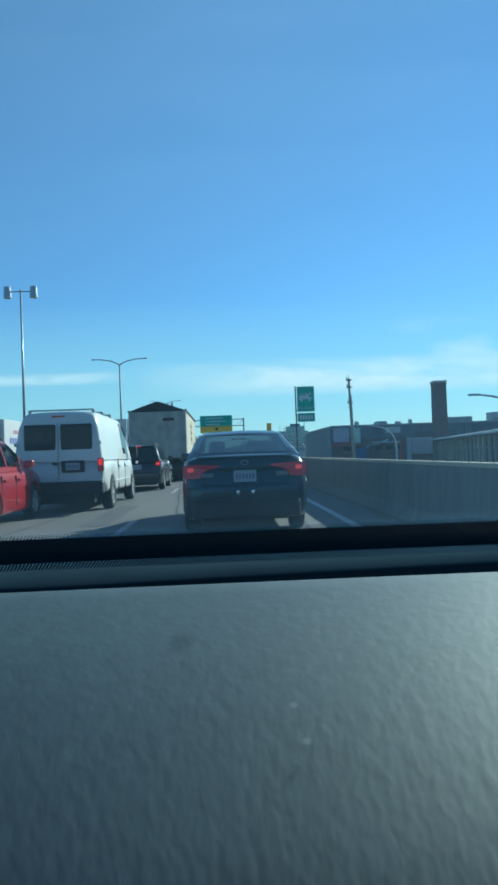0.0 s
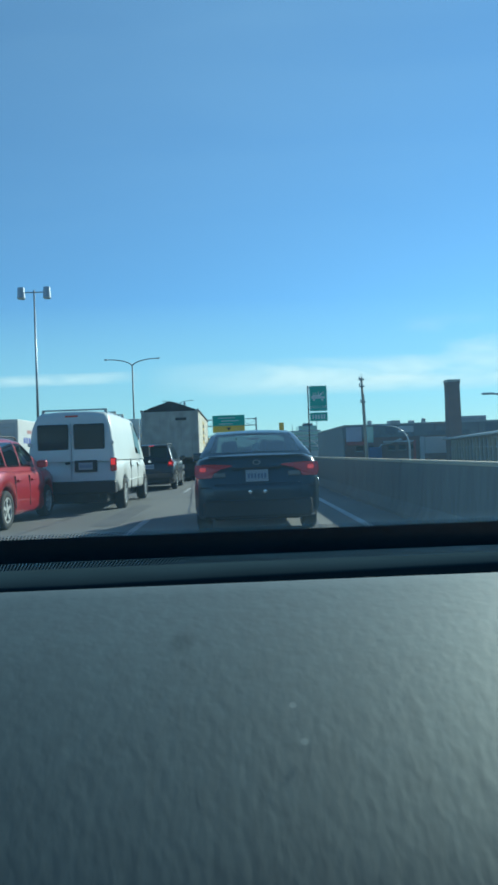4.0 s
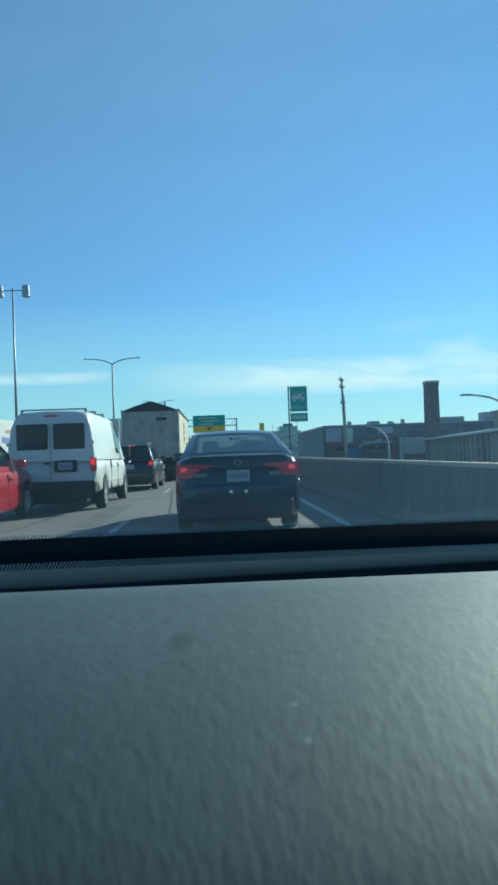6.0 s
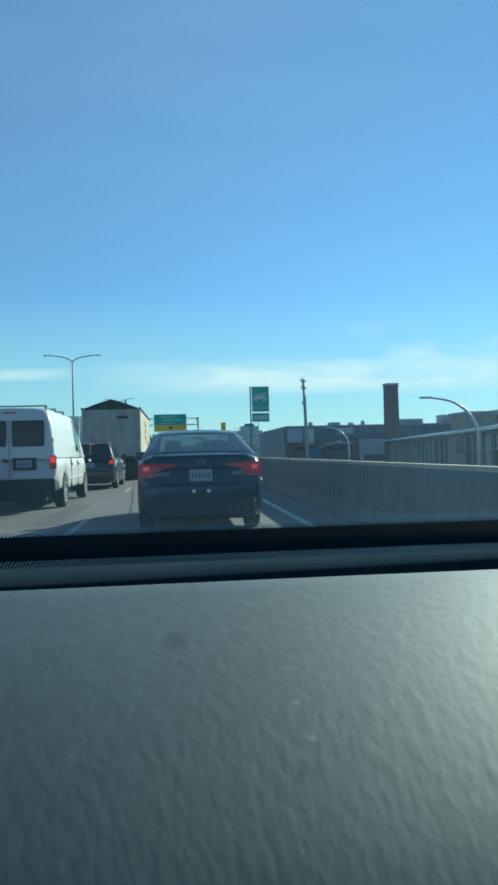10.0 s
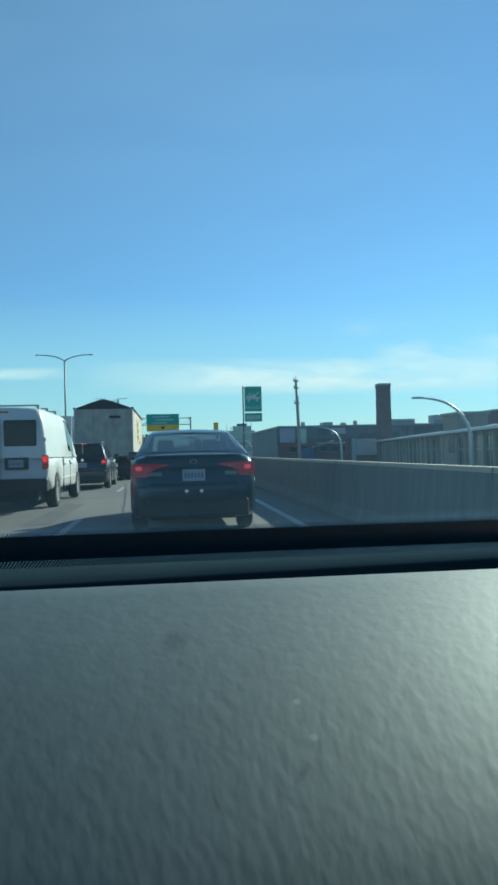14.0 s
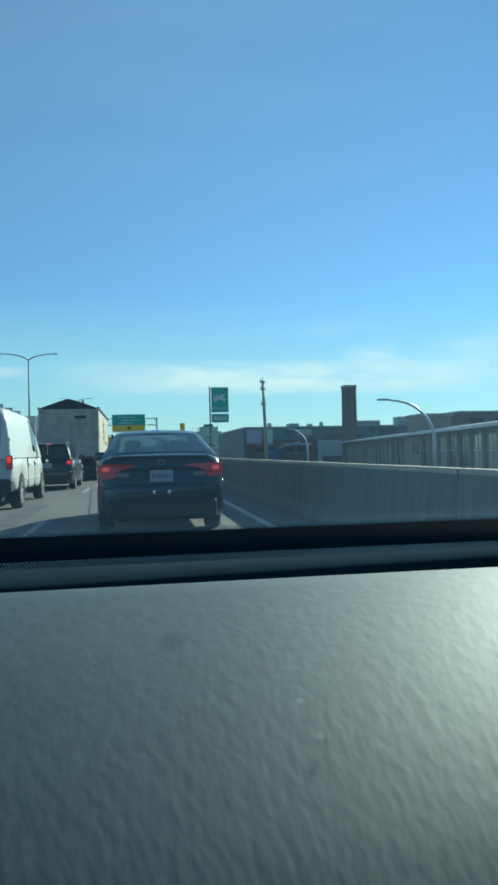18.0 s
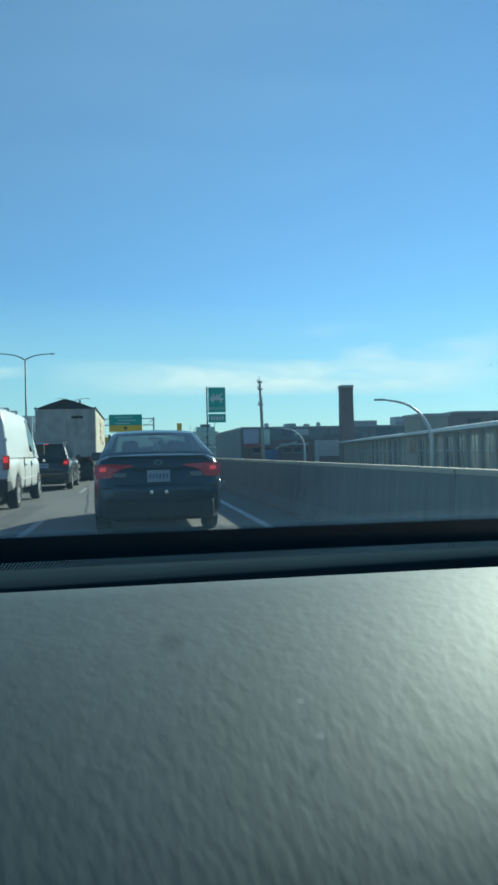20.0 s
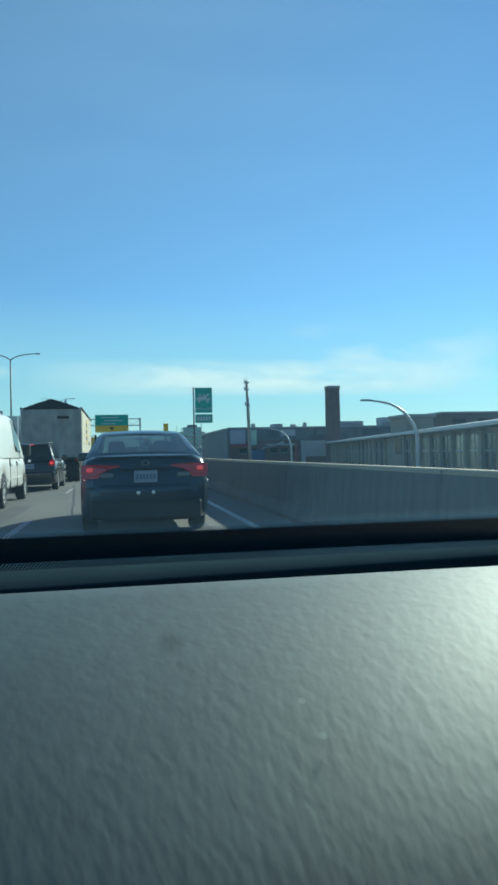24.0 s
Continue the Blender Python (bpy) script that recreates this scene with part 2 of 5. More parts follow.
SOFT_RED = shade("dim_tail_lens", (0.6, 0.06, 0.07), 0.25, grain=60, vary=0.3, coat=0.2, glow=0.42)
SEAT = shade("seat_fabric", (0.03, 0.03, 0.035), 0.9, grain=60, vary=0.2)
PAPER = shade("paper_card", (0.7, 0.88, 0.78), 0.8, grain=40, vary=0.1)


def paint(name, color, metal=0.35, coat=0.7):
    return shade(name, color, 0.32, metal, grain=90, vary=0.12, stain=1.6, coat=coat)


BLUEGREY = paint("bluegrey_paint", (0.014, 0.039, 0.06), coat=0.3)
BLACKCAR = paint("black_paint", (0.014, 0.015, 0.018))
RED = paint("red_paint", (0.36, 0.012, 0.022), 0.2)
WHITE = shade("white_paint", (0.62, 0.62, 0.58), 0.4, grain=12, vary=0.07, stain=0.8, coat=0.4)
SILVER = paint("silver_paint", (0.3, 0.33, 0.36))
CREAM = shade("cream_trailer_paint", (0.66, 0.6, 0.47), 0.5, grain=7, vary=0.12, stain=0.5)
TRAILER_REAR = shade("trailer_aluminium", (0.36, 0.345, 0.31), 0.55, 0.2, grain=3, vary=0.34, stain=1.6)
TARP = shade("black_tarp", (0.02, 0.02, 0.024), 0.75, grain=14, vary=0.3, bump=0.5, stain=1.2)
BOXWHITE = shade("box_body_white", (0.52, 0.52, 0.5), 0.55, grain=5, vary=0.1, stain=0.5)
RUST = shade("rust_brown_paint", (0.1, 0.035, 0.03), 0.7, grain=6, vary=0.3, stain=0.6)
YELLOW = shade("yellow_paint", (0.62, 0.4, 0.04), 0.5, grain=9, vary=0.15)
BLUE = shade("blue_stripe", (0.03, 0.06, 0.32), 0.5, grain=9, vary=0.1)
REDMARK = shade("red_marking", (0.3, 0.06, 0.05), 0.5, grain=9, vary=0.1)
GREENSIGN = shade("green_sign_sheet", (0.02, 0.38, 0.28), 0.45, grain=9, vary=0.12, stain=0.8)
YELLOWSIGN = shade("yellow_sign_sheet", (0.85, 0.5, 0.02), 0.45, grain=9, vary=0.1)
SIGNWHITE = shade("sign_white", (0.55, 0.62, 0.6), 0.5, grain=9, vary=0.06)
BRICK = shade("brown_brick", (0.165, 0.112, 0.1), 0.9, grain=1.4, vary=0.3, bump=0.2, stain=0.12)
BRICKRED = shade("red_brick", (0.17, 0.06, 0.05), 0.9, grain=1.4, vary=0.3, stain=0.12)
CLADDING = shade("dark_cladding", (0.14, 0.165, 0.185), 0.75, grain=0.9, vary=0.22, stain=0.09)
PALECLAD = shade("pale_cladding", (0.42, 0.44, 0.45), 0.7, grain=0.9, vary=0.12, stain=0.1)
ROOFWHITE = shade("pale_metal_roof", (0.6, 0.61, 0.6), 0.45, 0.2, grain=2, vary=0.1, stain=0.2)
BEIGE = shade("beige_plaster", (0.32, 0.28, 0.22), 0.9, grain=2, vary=0.15, stain=0.2)
TEALGLASS = shade("teal_curtain_glass", (0.16, 0.3, 0.32), 0.15, 0.2, grain=0.4, vary=0.2, stain=0.05, coat=0.5)
# tan base puts warm reflections into the pane's own colour
WARMPANE = shade("painted_reflection_pane", (0.34, 0.28, 0.17), 0.2, grain=0.6, vary=0.45, stain=0.3, coat=0.4)
LEAF = shade("tree_leaves", (0.07, 0.085, 0.03), 0.8, grain=1.5, vary=0.4, stain=0.3)
BARK = shade("tree_bark", (0.09, 0.07, 0.055), 0.9, grain=8, vary=0.3, bump=0.4)
DUST = bpy.data.materials.new("dust_speck")      # grains that pass daylight through
DUST.use_nodes = True
glow_through = DUST.node_tree.nodes.new("ShaderNodeBsdfTranslucent")
glow_through.inputs[0].default_value = (0.5, 0.6, 0.68, 1)
DUST.node_tree.links.new(glow_through.outputs[0], DUST.node_tree.nodes["Material Output"].inputs["Surface"])


# ---- mesh helpers ----
def part(name, bm, material, parent=None, label="", smooth=False):
    me = bpy.data.meshes.new(name)
    if smooth:
        for f in bm.faces:
            f.smooth = True
    bm.to_mesh(me)
    bm.free()
    me.materials.append(material)
    ob = new(name, me)
    ob.parent = parent
    if label:
        tagged(ob, label)
    return ob


def thing(name, m, label, category, group="", kind=""):
    e = new(name)
    e.empty_display_size = 0.2
    e.matrix_basis = m
    return tagged(e, label, category, group, kind)


def box(x0, x1, y0, y1, z0, z1, bevel=0.0, bm=None, seg=2):
    out = bm or bmesh.new()
    made = bmesh.ops.create_cube(out, size=1.0, matrix=Matrix.Translation(((x0 + x1) / 2, (y0 + y1) / 2, (z0 + z1) / 2))
                                 @ Matrix.Diagonal((abs(x1 - x0), abs(y1 - y0), abs(z1 - z0), 1)))
    if bevel:
        vs = set(made["verts"])
        es = [e for e in out.edges if e.verts[0] in vs and e.verts[1] in vs]
        bmesh.ops.bevel(out, geom=es, offset=bevel, segments=seg, profile=0.5, affect='EDGES')
    return out


def rod(a, b, r0, r1=None, seg=12, bm=None):
    out = bm or bmesh.new()
    a, b = Vector(a), Vector(b)
    q = (b - a).to_track_quat("Z", "Y").to_matrix().to_4x4()
    bmesh.ops.create_cone(out, cap_ends=True, segments=seg, radius1=r0, radius2=r0 if r1 is None else r1,
                          depth=(b - a).length, matrix=Matrix.Translation((a + b) / 2) @ q)
    return out


def tube(points, radii, seg=10, bm=None):
    """Round bar that bends through the points."""
    out = bm or bmesh.new()
    pts = [Vector(p) for p in points]
    rings = []
    for i, p in enumerate(pts):
        d = (pts[min(i + 1, len(pts) - 1)] - pts[max(i - 1, 0)]).normalized()
        u = d.orthogonal().normalized() if i == 0 else (u - d * u.dot(d)).normalized()
        v = d.cross(u)
        rings.append([out.verts.new(p + (u * math.cos(a) + v * math.sin(a)) * radii[i])
                      for a in (2 * math.pi * k / seg for k in range(seg))])
    for r, s in zip(rings, rings[1:]):
        for k in range(seg):
            out.faces.new((r[k], r[(k + 1) % seg], s[(k + 1) % seg], s[k]))
    out.faces.new(rings[0][::-1])
    out.faces.new(rings[-1])
    return out


def loft(rings, closed=True, caps=True, bm=None):
    out = bm or bmesh.new()
    vs = [[out.verts.new(p) for p in r] for r in rings]
    n = len(vs[0])
    for a, b in zip(vs, vs[1:]):
        for k in range(n if closed else n - 1):
            out.faces.new((a[k], a[(k + 1) % n], b[(k + 1) % n], b[k]))
    if caps and closed:
        out.faces.new(vs[0][::-1])
        out.faces.new(vs[-1])
    bmesh.ops.recalc_face_normals(out, faces=out.faces)
    return out


def prism(profile, x0, x1, bm=None):
    """Closed (y, z) outline pushed from x0 to x1."""
    return loft([[(x, y, z) for y, z in profile] for x in (x0, x1)], bm=bm)


def turned(profile, seg=28, bm=None):
    """(radius, x) outline turned about the x axis."""
    return loft([[(x, r * math.cos(a), r * math.sin(a)) for a in (2 * math.pi * k / seg for k in range(seg))]
                 for r, x in profile], caps=True, bm=bm)


def text(name, words, size, m, material, parent, depth=0.004):
    c = bpy.data.curves.new(name, "FONT")
    c.body, c.size, c.align_x, c.align_y, c.extrude = words, size, "CENTER", "CENTER", depth
    tmp = bpy.data.objects.new(name, c)
    scene.collection.objects.link(tmp)
    me = bpy.data.meshes.new_from_object(tmp.evaluated_get(bpy.context.evaluated_depsgraph_get()))
    bpy.data.objects.remove(tmp)
    me.materials.clear()
    me.materials.append(material)
    ob = new(name, me)
    ob.parent = parent
    ob.matrix_basis = m
    return ob


UPRIGHT = pose(0, 0, 0, 90)      # text and marks that face back down the lane


# ---- vehicles ----
def wheel(parent, x, y, r, side, width=0.21, name="wheel", rim_mat=None, spokes=5):
    """Wheel whose outer face looks to side (+1 or -1)."""
    w = width / 2
    t = part(name, turned([(r * 0.6, -w), (r * 0.9, -w), (r, -w * 0.75), (r, w * 0.75), (r * 0.93, w), (r * 0.66, w * 0.98), (r * 0.62, w * 0.6)]),
             RUBBER, parent, smooth=True)
    t.matrix_basis = Matrix.Translation((x, y, r)) @ pose(0, 0, 0, 0, 0, 0 if side > 0 else 180)
    if not spokes:
        disc = turned([(r * 0.62, w * 0.4), (r * 0.62, w * 0.9), (r * 0.55, w * 0.92), (r * 0.5, w * 0.35), (r * 0.26, w * 0.2), (r * 0.24, w * 0.75), (r * 0.2, w * 0.9), (r * 0.05, w * 0.92)], 28)
        part("rim", disc, rim_mat or ALLOY, t, "dusty pressed steel rim", smooth=False)
        return t
    bm = turned([(r * 0.66, w * 0.5), (r * 0.66, w * 0.95), (r * 0.6, w * 0.95), (r * 0.57, w * 0.45)], 24)
    for k in range(spokes):
        a = 2 * math.pi * k / spokes
        s = bmesh.new()
        box(w * 0.55, w * 0.85, -r * 0.09, r * 0.09, 0, r * 0.62, bm=s)
        bmesh.ops.rotate(s, verts=s.verts, cent=(0, 0, 0), matrix=Matrix.Rotation(a, 3, 'X'))
        tmp = bpy.data.meshes.new("spoke")
        s.to_mesh(tmp); s.free(); bm.from_mesh(tmp); bpy.data.meshes.remove(tmp)
    turned([(r * 0.16, w * 0.5), (r * 0.16, w * 0.92), (r * 0.05, w * 0.96)], 12, bm=bm)
    part("rim", bm, rim_mat or ALLOY, t, "alloy rim with spokes")
    return t


def ctl(y, pts):
    ys, zs = zip(*pts)
    return float(np.interp(y, ys, zs))


def car(name, m, label, category, spec, group=""):
    """A car heading +y with its rear bumper at y = 0."""
    e = thing(name, m, label, category, group)
    L, top, wid, roofz = spec["length"], spec["top"], spec["width"], spec["roof"]
    rw, wheels, paintm = spec["wheel_r"], spec["wheels"], spec["paint"]
    arch = rw + 0.055
    ys = sorted(set([0.0, 0.02, 0.06, 0.12, 0.2, 0.35, 0.5] + [round(v, 3) for v in np.arange(0.5, L - 0.3, 0.17)]
                    + [L - 0.3, L - 0.18, L - 0.08, L - 0.02, L]
                    + [round(w + arch * k, 3) for w in wheels for k in (-1.0, -0.97, -0.85, -0.6, -0.3, 0, 0.3, 0.6, 0.85, 0.97, 1.0)]))
    ys = [y for y in ys if 0 <= y <= L]
    rings = []
    for y in ys:
        zt, w = ctl(y, top), ctl(y, wid)
        zb = ctl(y, spec.get("low") or [(0, 0.36), (0.12, 0.27), (0.4, 0.2), (L - 0.4, 0.19), (L - 0.1, 0.22), (L, 0.32)])
        for yw in wheels:
            d = abs(y - yw)
            if d < arch:
                zb = max(zb, rw + math.sqrt(arch * arch - d * d))
        zb = min(zb, zt - 0.1)
        h = zt - zb
        half = [(0, zb), (w * 0.8, zb), (w * 0.94, zb + 0.015), (w * 0.985, zb + 0.1 * h), (w, zb + 0.45 * h), (w * 0.995, zb + 0.66 * h),
                (w * 0.97, zt - 0.14 * h), (w * 0.92, zt - 0.04 * h), (w * 0.8, zt), (w * 0.4, zt + 0.02), (0, zt + 0.025)]
        rings.append([(x, y, z) for x, z in half] + [(-x, y, z) for x, z in half[-2:0:-1]])
    part("body", loft(rings), paintm, e, smooth=True)
    # underbody between the wheels
    part("underbody", box(-wid[2][1] * 0.72, wid[2][1] * 0.72, 0.3, L - 0.3, 0.19, 0.5, 0.04), BLACK, e)
    # cabin
    y0, y1 = roofz[0][0], roofz[-1][0]
    wb, wr = spec["belt_w"], spec["roof_w"]
    hmax = max(z for _, z in roofz)
    def skin(y, s, off=0.0):
        """Point of the cabin's side surface: s runs from 0 at the belt to 1 at the roof's middle."""
        zr, zb = ctl(y, roofz), ctl(y, top) - 0.03
        k = max(0.0, (zr - zb) / (hmax - zb))
        wtop = wb + (wr - wb) * k
        prof = [(wb, zb), (wb + (wtop - wb) * 0.35, zb + (zr - zb) * 0.36), (wb + (wtop - wb) * 0.8, zb + (zr - zb) * 0.78),
                (wtop * 0.955, zb + (zr - zb) * 0.93), (wtop * 0.84, zb + (zr - zb) * 0.99), (wtop * 0.4, zr + 0.012 * k), (0, zr + 0.018 * k)]
        f = s * (len(prof) - 1)
        i = min(int(f), len(prof) - 2)
        a, b = prof[i], prof[i + 1]
        x, z = a[0] + (b[0] - a[0]) * (f - i), a[1] + (b[1] - a[1]) * (f - i)
        return (x + off, y, z + off * 0.3)
    cy = sorted(set([round(v, 3) for v in np.linspace(y0, y1, 22)] + [round(p[0], 3) for p in roofz]
                    + [v for g in spec["side_glass"] for v in g] + [round(float(v), 3) for q in spec["panes"] for v in np.linspace(q[1][0], q[2][0], 6)]))
    rings = []
    for y in cy:
        half = [skin(y, k / 12) for k in range(13)]
        rings.append(half + [(-p[0], p[1], p[2]) for p in half[-2::-1]])
    shell = bmesh.new()
    vs = [[shell.verts.new(p) for p in r] for r in rings]
    for i in range(len(cy) - 1):
        mid = (cy[i] + cy[i + 1]) / 2
        for k in range(24):
            si = k if k < 12 else 23 - k
            side_hole = 1 <= si <= 4 and any(a < mid < b for a, b in spec["side_glass"])
            end_hole = si >= 8 and any(a < mid < b for a, b in spec.get("open", ())) or si >= 8 and any(min(q[1][0], q[2][0]) + 0.03 < mid < max(q[1][0], q[2][0]) - 0.03 for q in spec["panes"])
            if not (side_hole or end_hole):
                shell.faces.new((vs[i][k], vs[i][k + 1], vs[i + 1][k + 1], vs[i + 1][k]))
    bmesh.ops.recalc_face_normals(shell, faces=shell.faces)
    part("cabin", shell, paintm, e, smooth=True)
    # side windows
    for side in (1, -1):
        for a, b in spec["side_glass"]:
            g = [[(side * p[0], p[1], p[2]) for p in (skin(y, s, 0.008) for s in np.linspace(0.06, 0.44, 5))] for y in np.linspace(a, b, 7)]
            # panes lean in with the pillars at both ends
            part("side_window", loft(g, closed=False), CAR_GLASS, e, "dark glass side window", smooth=True)
        if spec.get("mirror"):
            ym = spec["mirror"]
            zb = ctl(ym, top)
            q = part("wing_mirror", box(side * (wb + 0.05), side * (wb + 0.25), ym - 0.05, ym + 0.08, zb + 0.02, zb + spec.get("mirror_h", 0.17), 0.035), spec.get("mirror_paint", paintm), e)
        for yh in spec.get("handles", ()):
            zb = ctl(yh, top)
            xx = ctl(yh, wid)
            part("door_handle", box(side * (xx - 0.025), side * (xx + 0.025), yh, yh + 0.18, zb - 0.22, zb - 0.18, 0.01), paintm, e)
            part("door_seam", box(side * (xx - 0.03), side * (xx + 0.003), yh - 0.12, yh - 0.108, 0.34, zb - 0.12), BLACK, e)
    def slope_pane(pname, pa, pb, ua, ub, lift, label):
        """Pane on a sloping end of the cabin between two points of its profile."""
        (ya, za), (yb, zb) = pa, pb
        n = Vector((0, zb - za, -(yb - ya))).normalized()
        if n.z < 0 or (abs(n.z) < 0.05 and n.y * (1 if ya > L / 2 else -1) < 0):
            n = -n
        g = []
        for k in np.linspace(0, 1, 5):
            w = ua + (ub - ua) * k
            base = Vector((0, ya + (yb - ya) * k, za + (zb - za) * k)) + n * (lift + 0.012)
            g.append([(u * w, base.y, base.z - 0.012 * abs(u) ** 4 * n.z) for u in np.linspace(-1, 1, 11)])
        bm = loft(g, closed=False)
        return part(pname, bm, CAR_GLASS, e, label, smooth=True)
    for a in spec["panes"]:
        slope_pane(*a)
    for r in (wheels[0], wheels[1]):
        for side in (1, -1):
            wheel(e, side * (wid[3][1] - 0.115), r, rw, side, spec.get("tyre_w", 0.21))
    return e


SEDAN = dict(length=4.62, top=[(0, 0.66), (0.02, 0.72), (0.07, 0.99), (0.13, 1.07), (0.5, 1.095), (0.9, 1.06), (1.4, 1.0), (3.3, 0.99), (3.6, 0.97), (4.2, 0.86), (4.45, 0.75), (4.62, 0.5)],
             width=[(0, 0.7), (0.06, 0.79), (0.2, 0.85), (0.7, 0.885), (3.6, 0.885), (4.2, 0.84), (4.5, 0.72), (4.62, 0.55)],
             roof=[(0.5, 1.08), (0.75, 1.19), (1.5, 1.435), (1.9, 1.48), (2.3, 1.49), (2.75, 1.46), (3.65, 0.97)],
             belt_w=0.81, roof_w=0.665, wheel_r=0.315, wheels=(0.98, 3.68), side_glass=[(1.05, 1.42), (1.5, 2.2), (2.28, 3.05)],
             mirror=3.05, handles=(1.75, 2.6),
             panes=[("rear_window", (0.62, 1.13), (1.47, 1.42), 0.685, 0.57, 0.0, "sloping dark rear window"),
                    ("windscreen", (3.5, 1.05), (2.82, 1.42), 0.68, 0.58, 0.0, "windscreen")])
SUV = dict(length=4.3, top=[(0, 0.6), (0.03, 0.78), (0.1, 1.0), (0.3, 1.04), (3.1, 1.03), (3.4, 1.04), (4.0, 0.94), (4.2, 0.8), (4.3, 0.55)],
           width=[(0, 0.74), (0.06, 0.82), (0.2, 0.87), (0.7, 0.885), (3.4, 0.885), (4.0, 0.84), (4.2, 0.74), (4.3, 0.6)],
           roof=[(0.08, 1.02), (0.22, 1.25), (0.5, 1.55), (0.9, 1.61), (1.8, 1.63), (2.4, 1.59), (3.4, 1.04)],
           belt_w=0.80, roof_w=0.63, wheel_r=0.34, wheels=(0.85, 3.45), side_glass=[(0.62, 1.05), (1.13, 1.85), (1.93, 2.75)],
           mirror=2.75, handles=(1.4, 2.25),
           panes=[("rear_window", (0.155, 1.12), (0.46, 1.51), 0.66, 0.56, 0.0, "dark rear hatch window"),
                  ("windscreen", (3.25, 1.12), (2.5, 1.54), 0.68, 0.58, 0.0, "windscreen")])
OWN = dict(SUV, top=[(0, 0.6), (0.03, 0.78), (0.1, 0.95), (0.3, 0.97), (2.4, 0.93), (3.3, 0.93), (3.45, 0.97), (4.0, 0.9), (4.2, 0.78), (4.3, 0.55)],
           roof=[(0.08, 0.97), (0.22, 1.25), (0.5, 1.55), (0.9, 1.63), (1.8, 1.66), (2.4, 1.62), (3.44, 0.97)],
           panes=[SUV["panes"][0]], open=[(2.44, 3.44)])
VAN = dict(length=5.5, top=[(0, 0.62), (0.02, 0.74), (0.05, 1.12), (0.2, 1.18), (4.2, 1.18), (4.6, 1.16), (5.1, 1.05), (5.35, 0.9), (5.5, 0.6)],
           width=[(0, 0.93), (0.06, 0.98), (0.2, 1.0), (0.7, 1.005), (4.4, 1.005), (5.1, 0.95), (5.35, 0.88), (5.5, 0.8)],
           roof=[(0.02, 1.14), (0.06, 1.55), (0.12, 2.1), (0.3, 2.25), (0.8, 2.28), (3.6, 2.26), (3.95, 2.19), (4.75, 1.14)],
           low=[(0, 0.66), (0.25, 0.6), (0.5, 0.42), (5.0, 0.36), (5.5, 0.45)], belt_w=0.97, roof_w=0.82, wheel_r=0.36, wheels=(1.15, 4.65), tyre_w=0.24, side_glass=[(3.25, 4.1)],
           mirror=4.1, mirror_h=0.32, mirror_paint=BLACK, handles=(2.2, 3.3),
           panes=[("windscreen", (4.6, 1.3), (4.02, 2.0), 0.82, 0.72, 0.0, "windscreen")])


def plate(e, x, y, z, w=0.31, h=0.16):
    p = part("number_plate", box(x - w / 2, x + w / 2, y, y + 0.012, z - h / 2, z + h / 2, 0.004), PLATE, e, "pale number plate")
    for k in range(6):
        cx = x - w * 0.36 + w * 0.144 * k
        part("plate_bar", box(cx - w * 0.045, cx + w * 0.045, y - 0.004, y, z - h * 0.22, z + h * 0.2), PLATE_BAR, p)
    return p


def seats(e, y, z, xs=(-0.38, 0.38)):
    for x in xs:
        part("headrest", box(x - 0.13, x + 0.13, y, y + 0.1, z, z + 0.2, 0.04), SEAT, e)


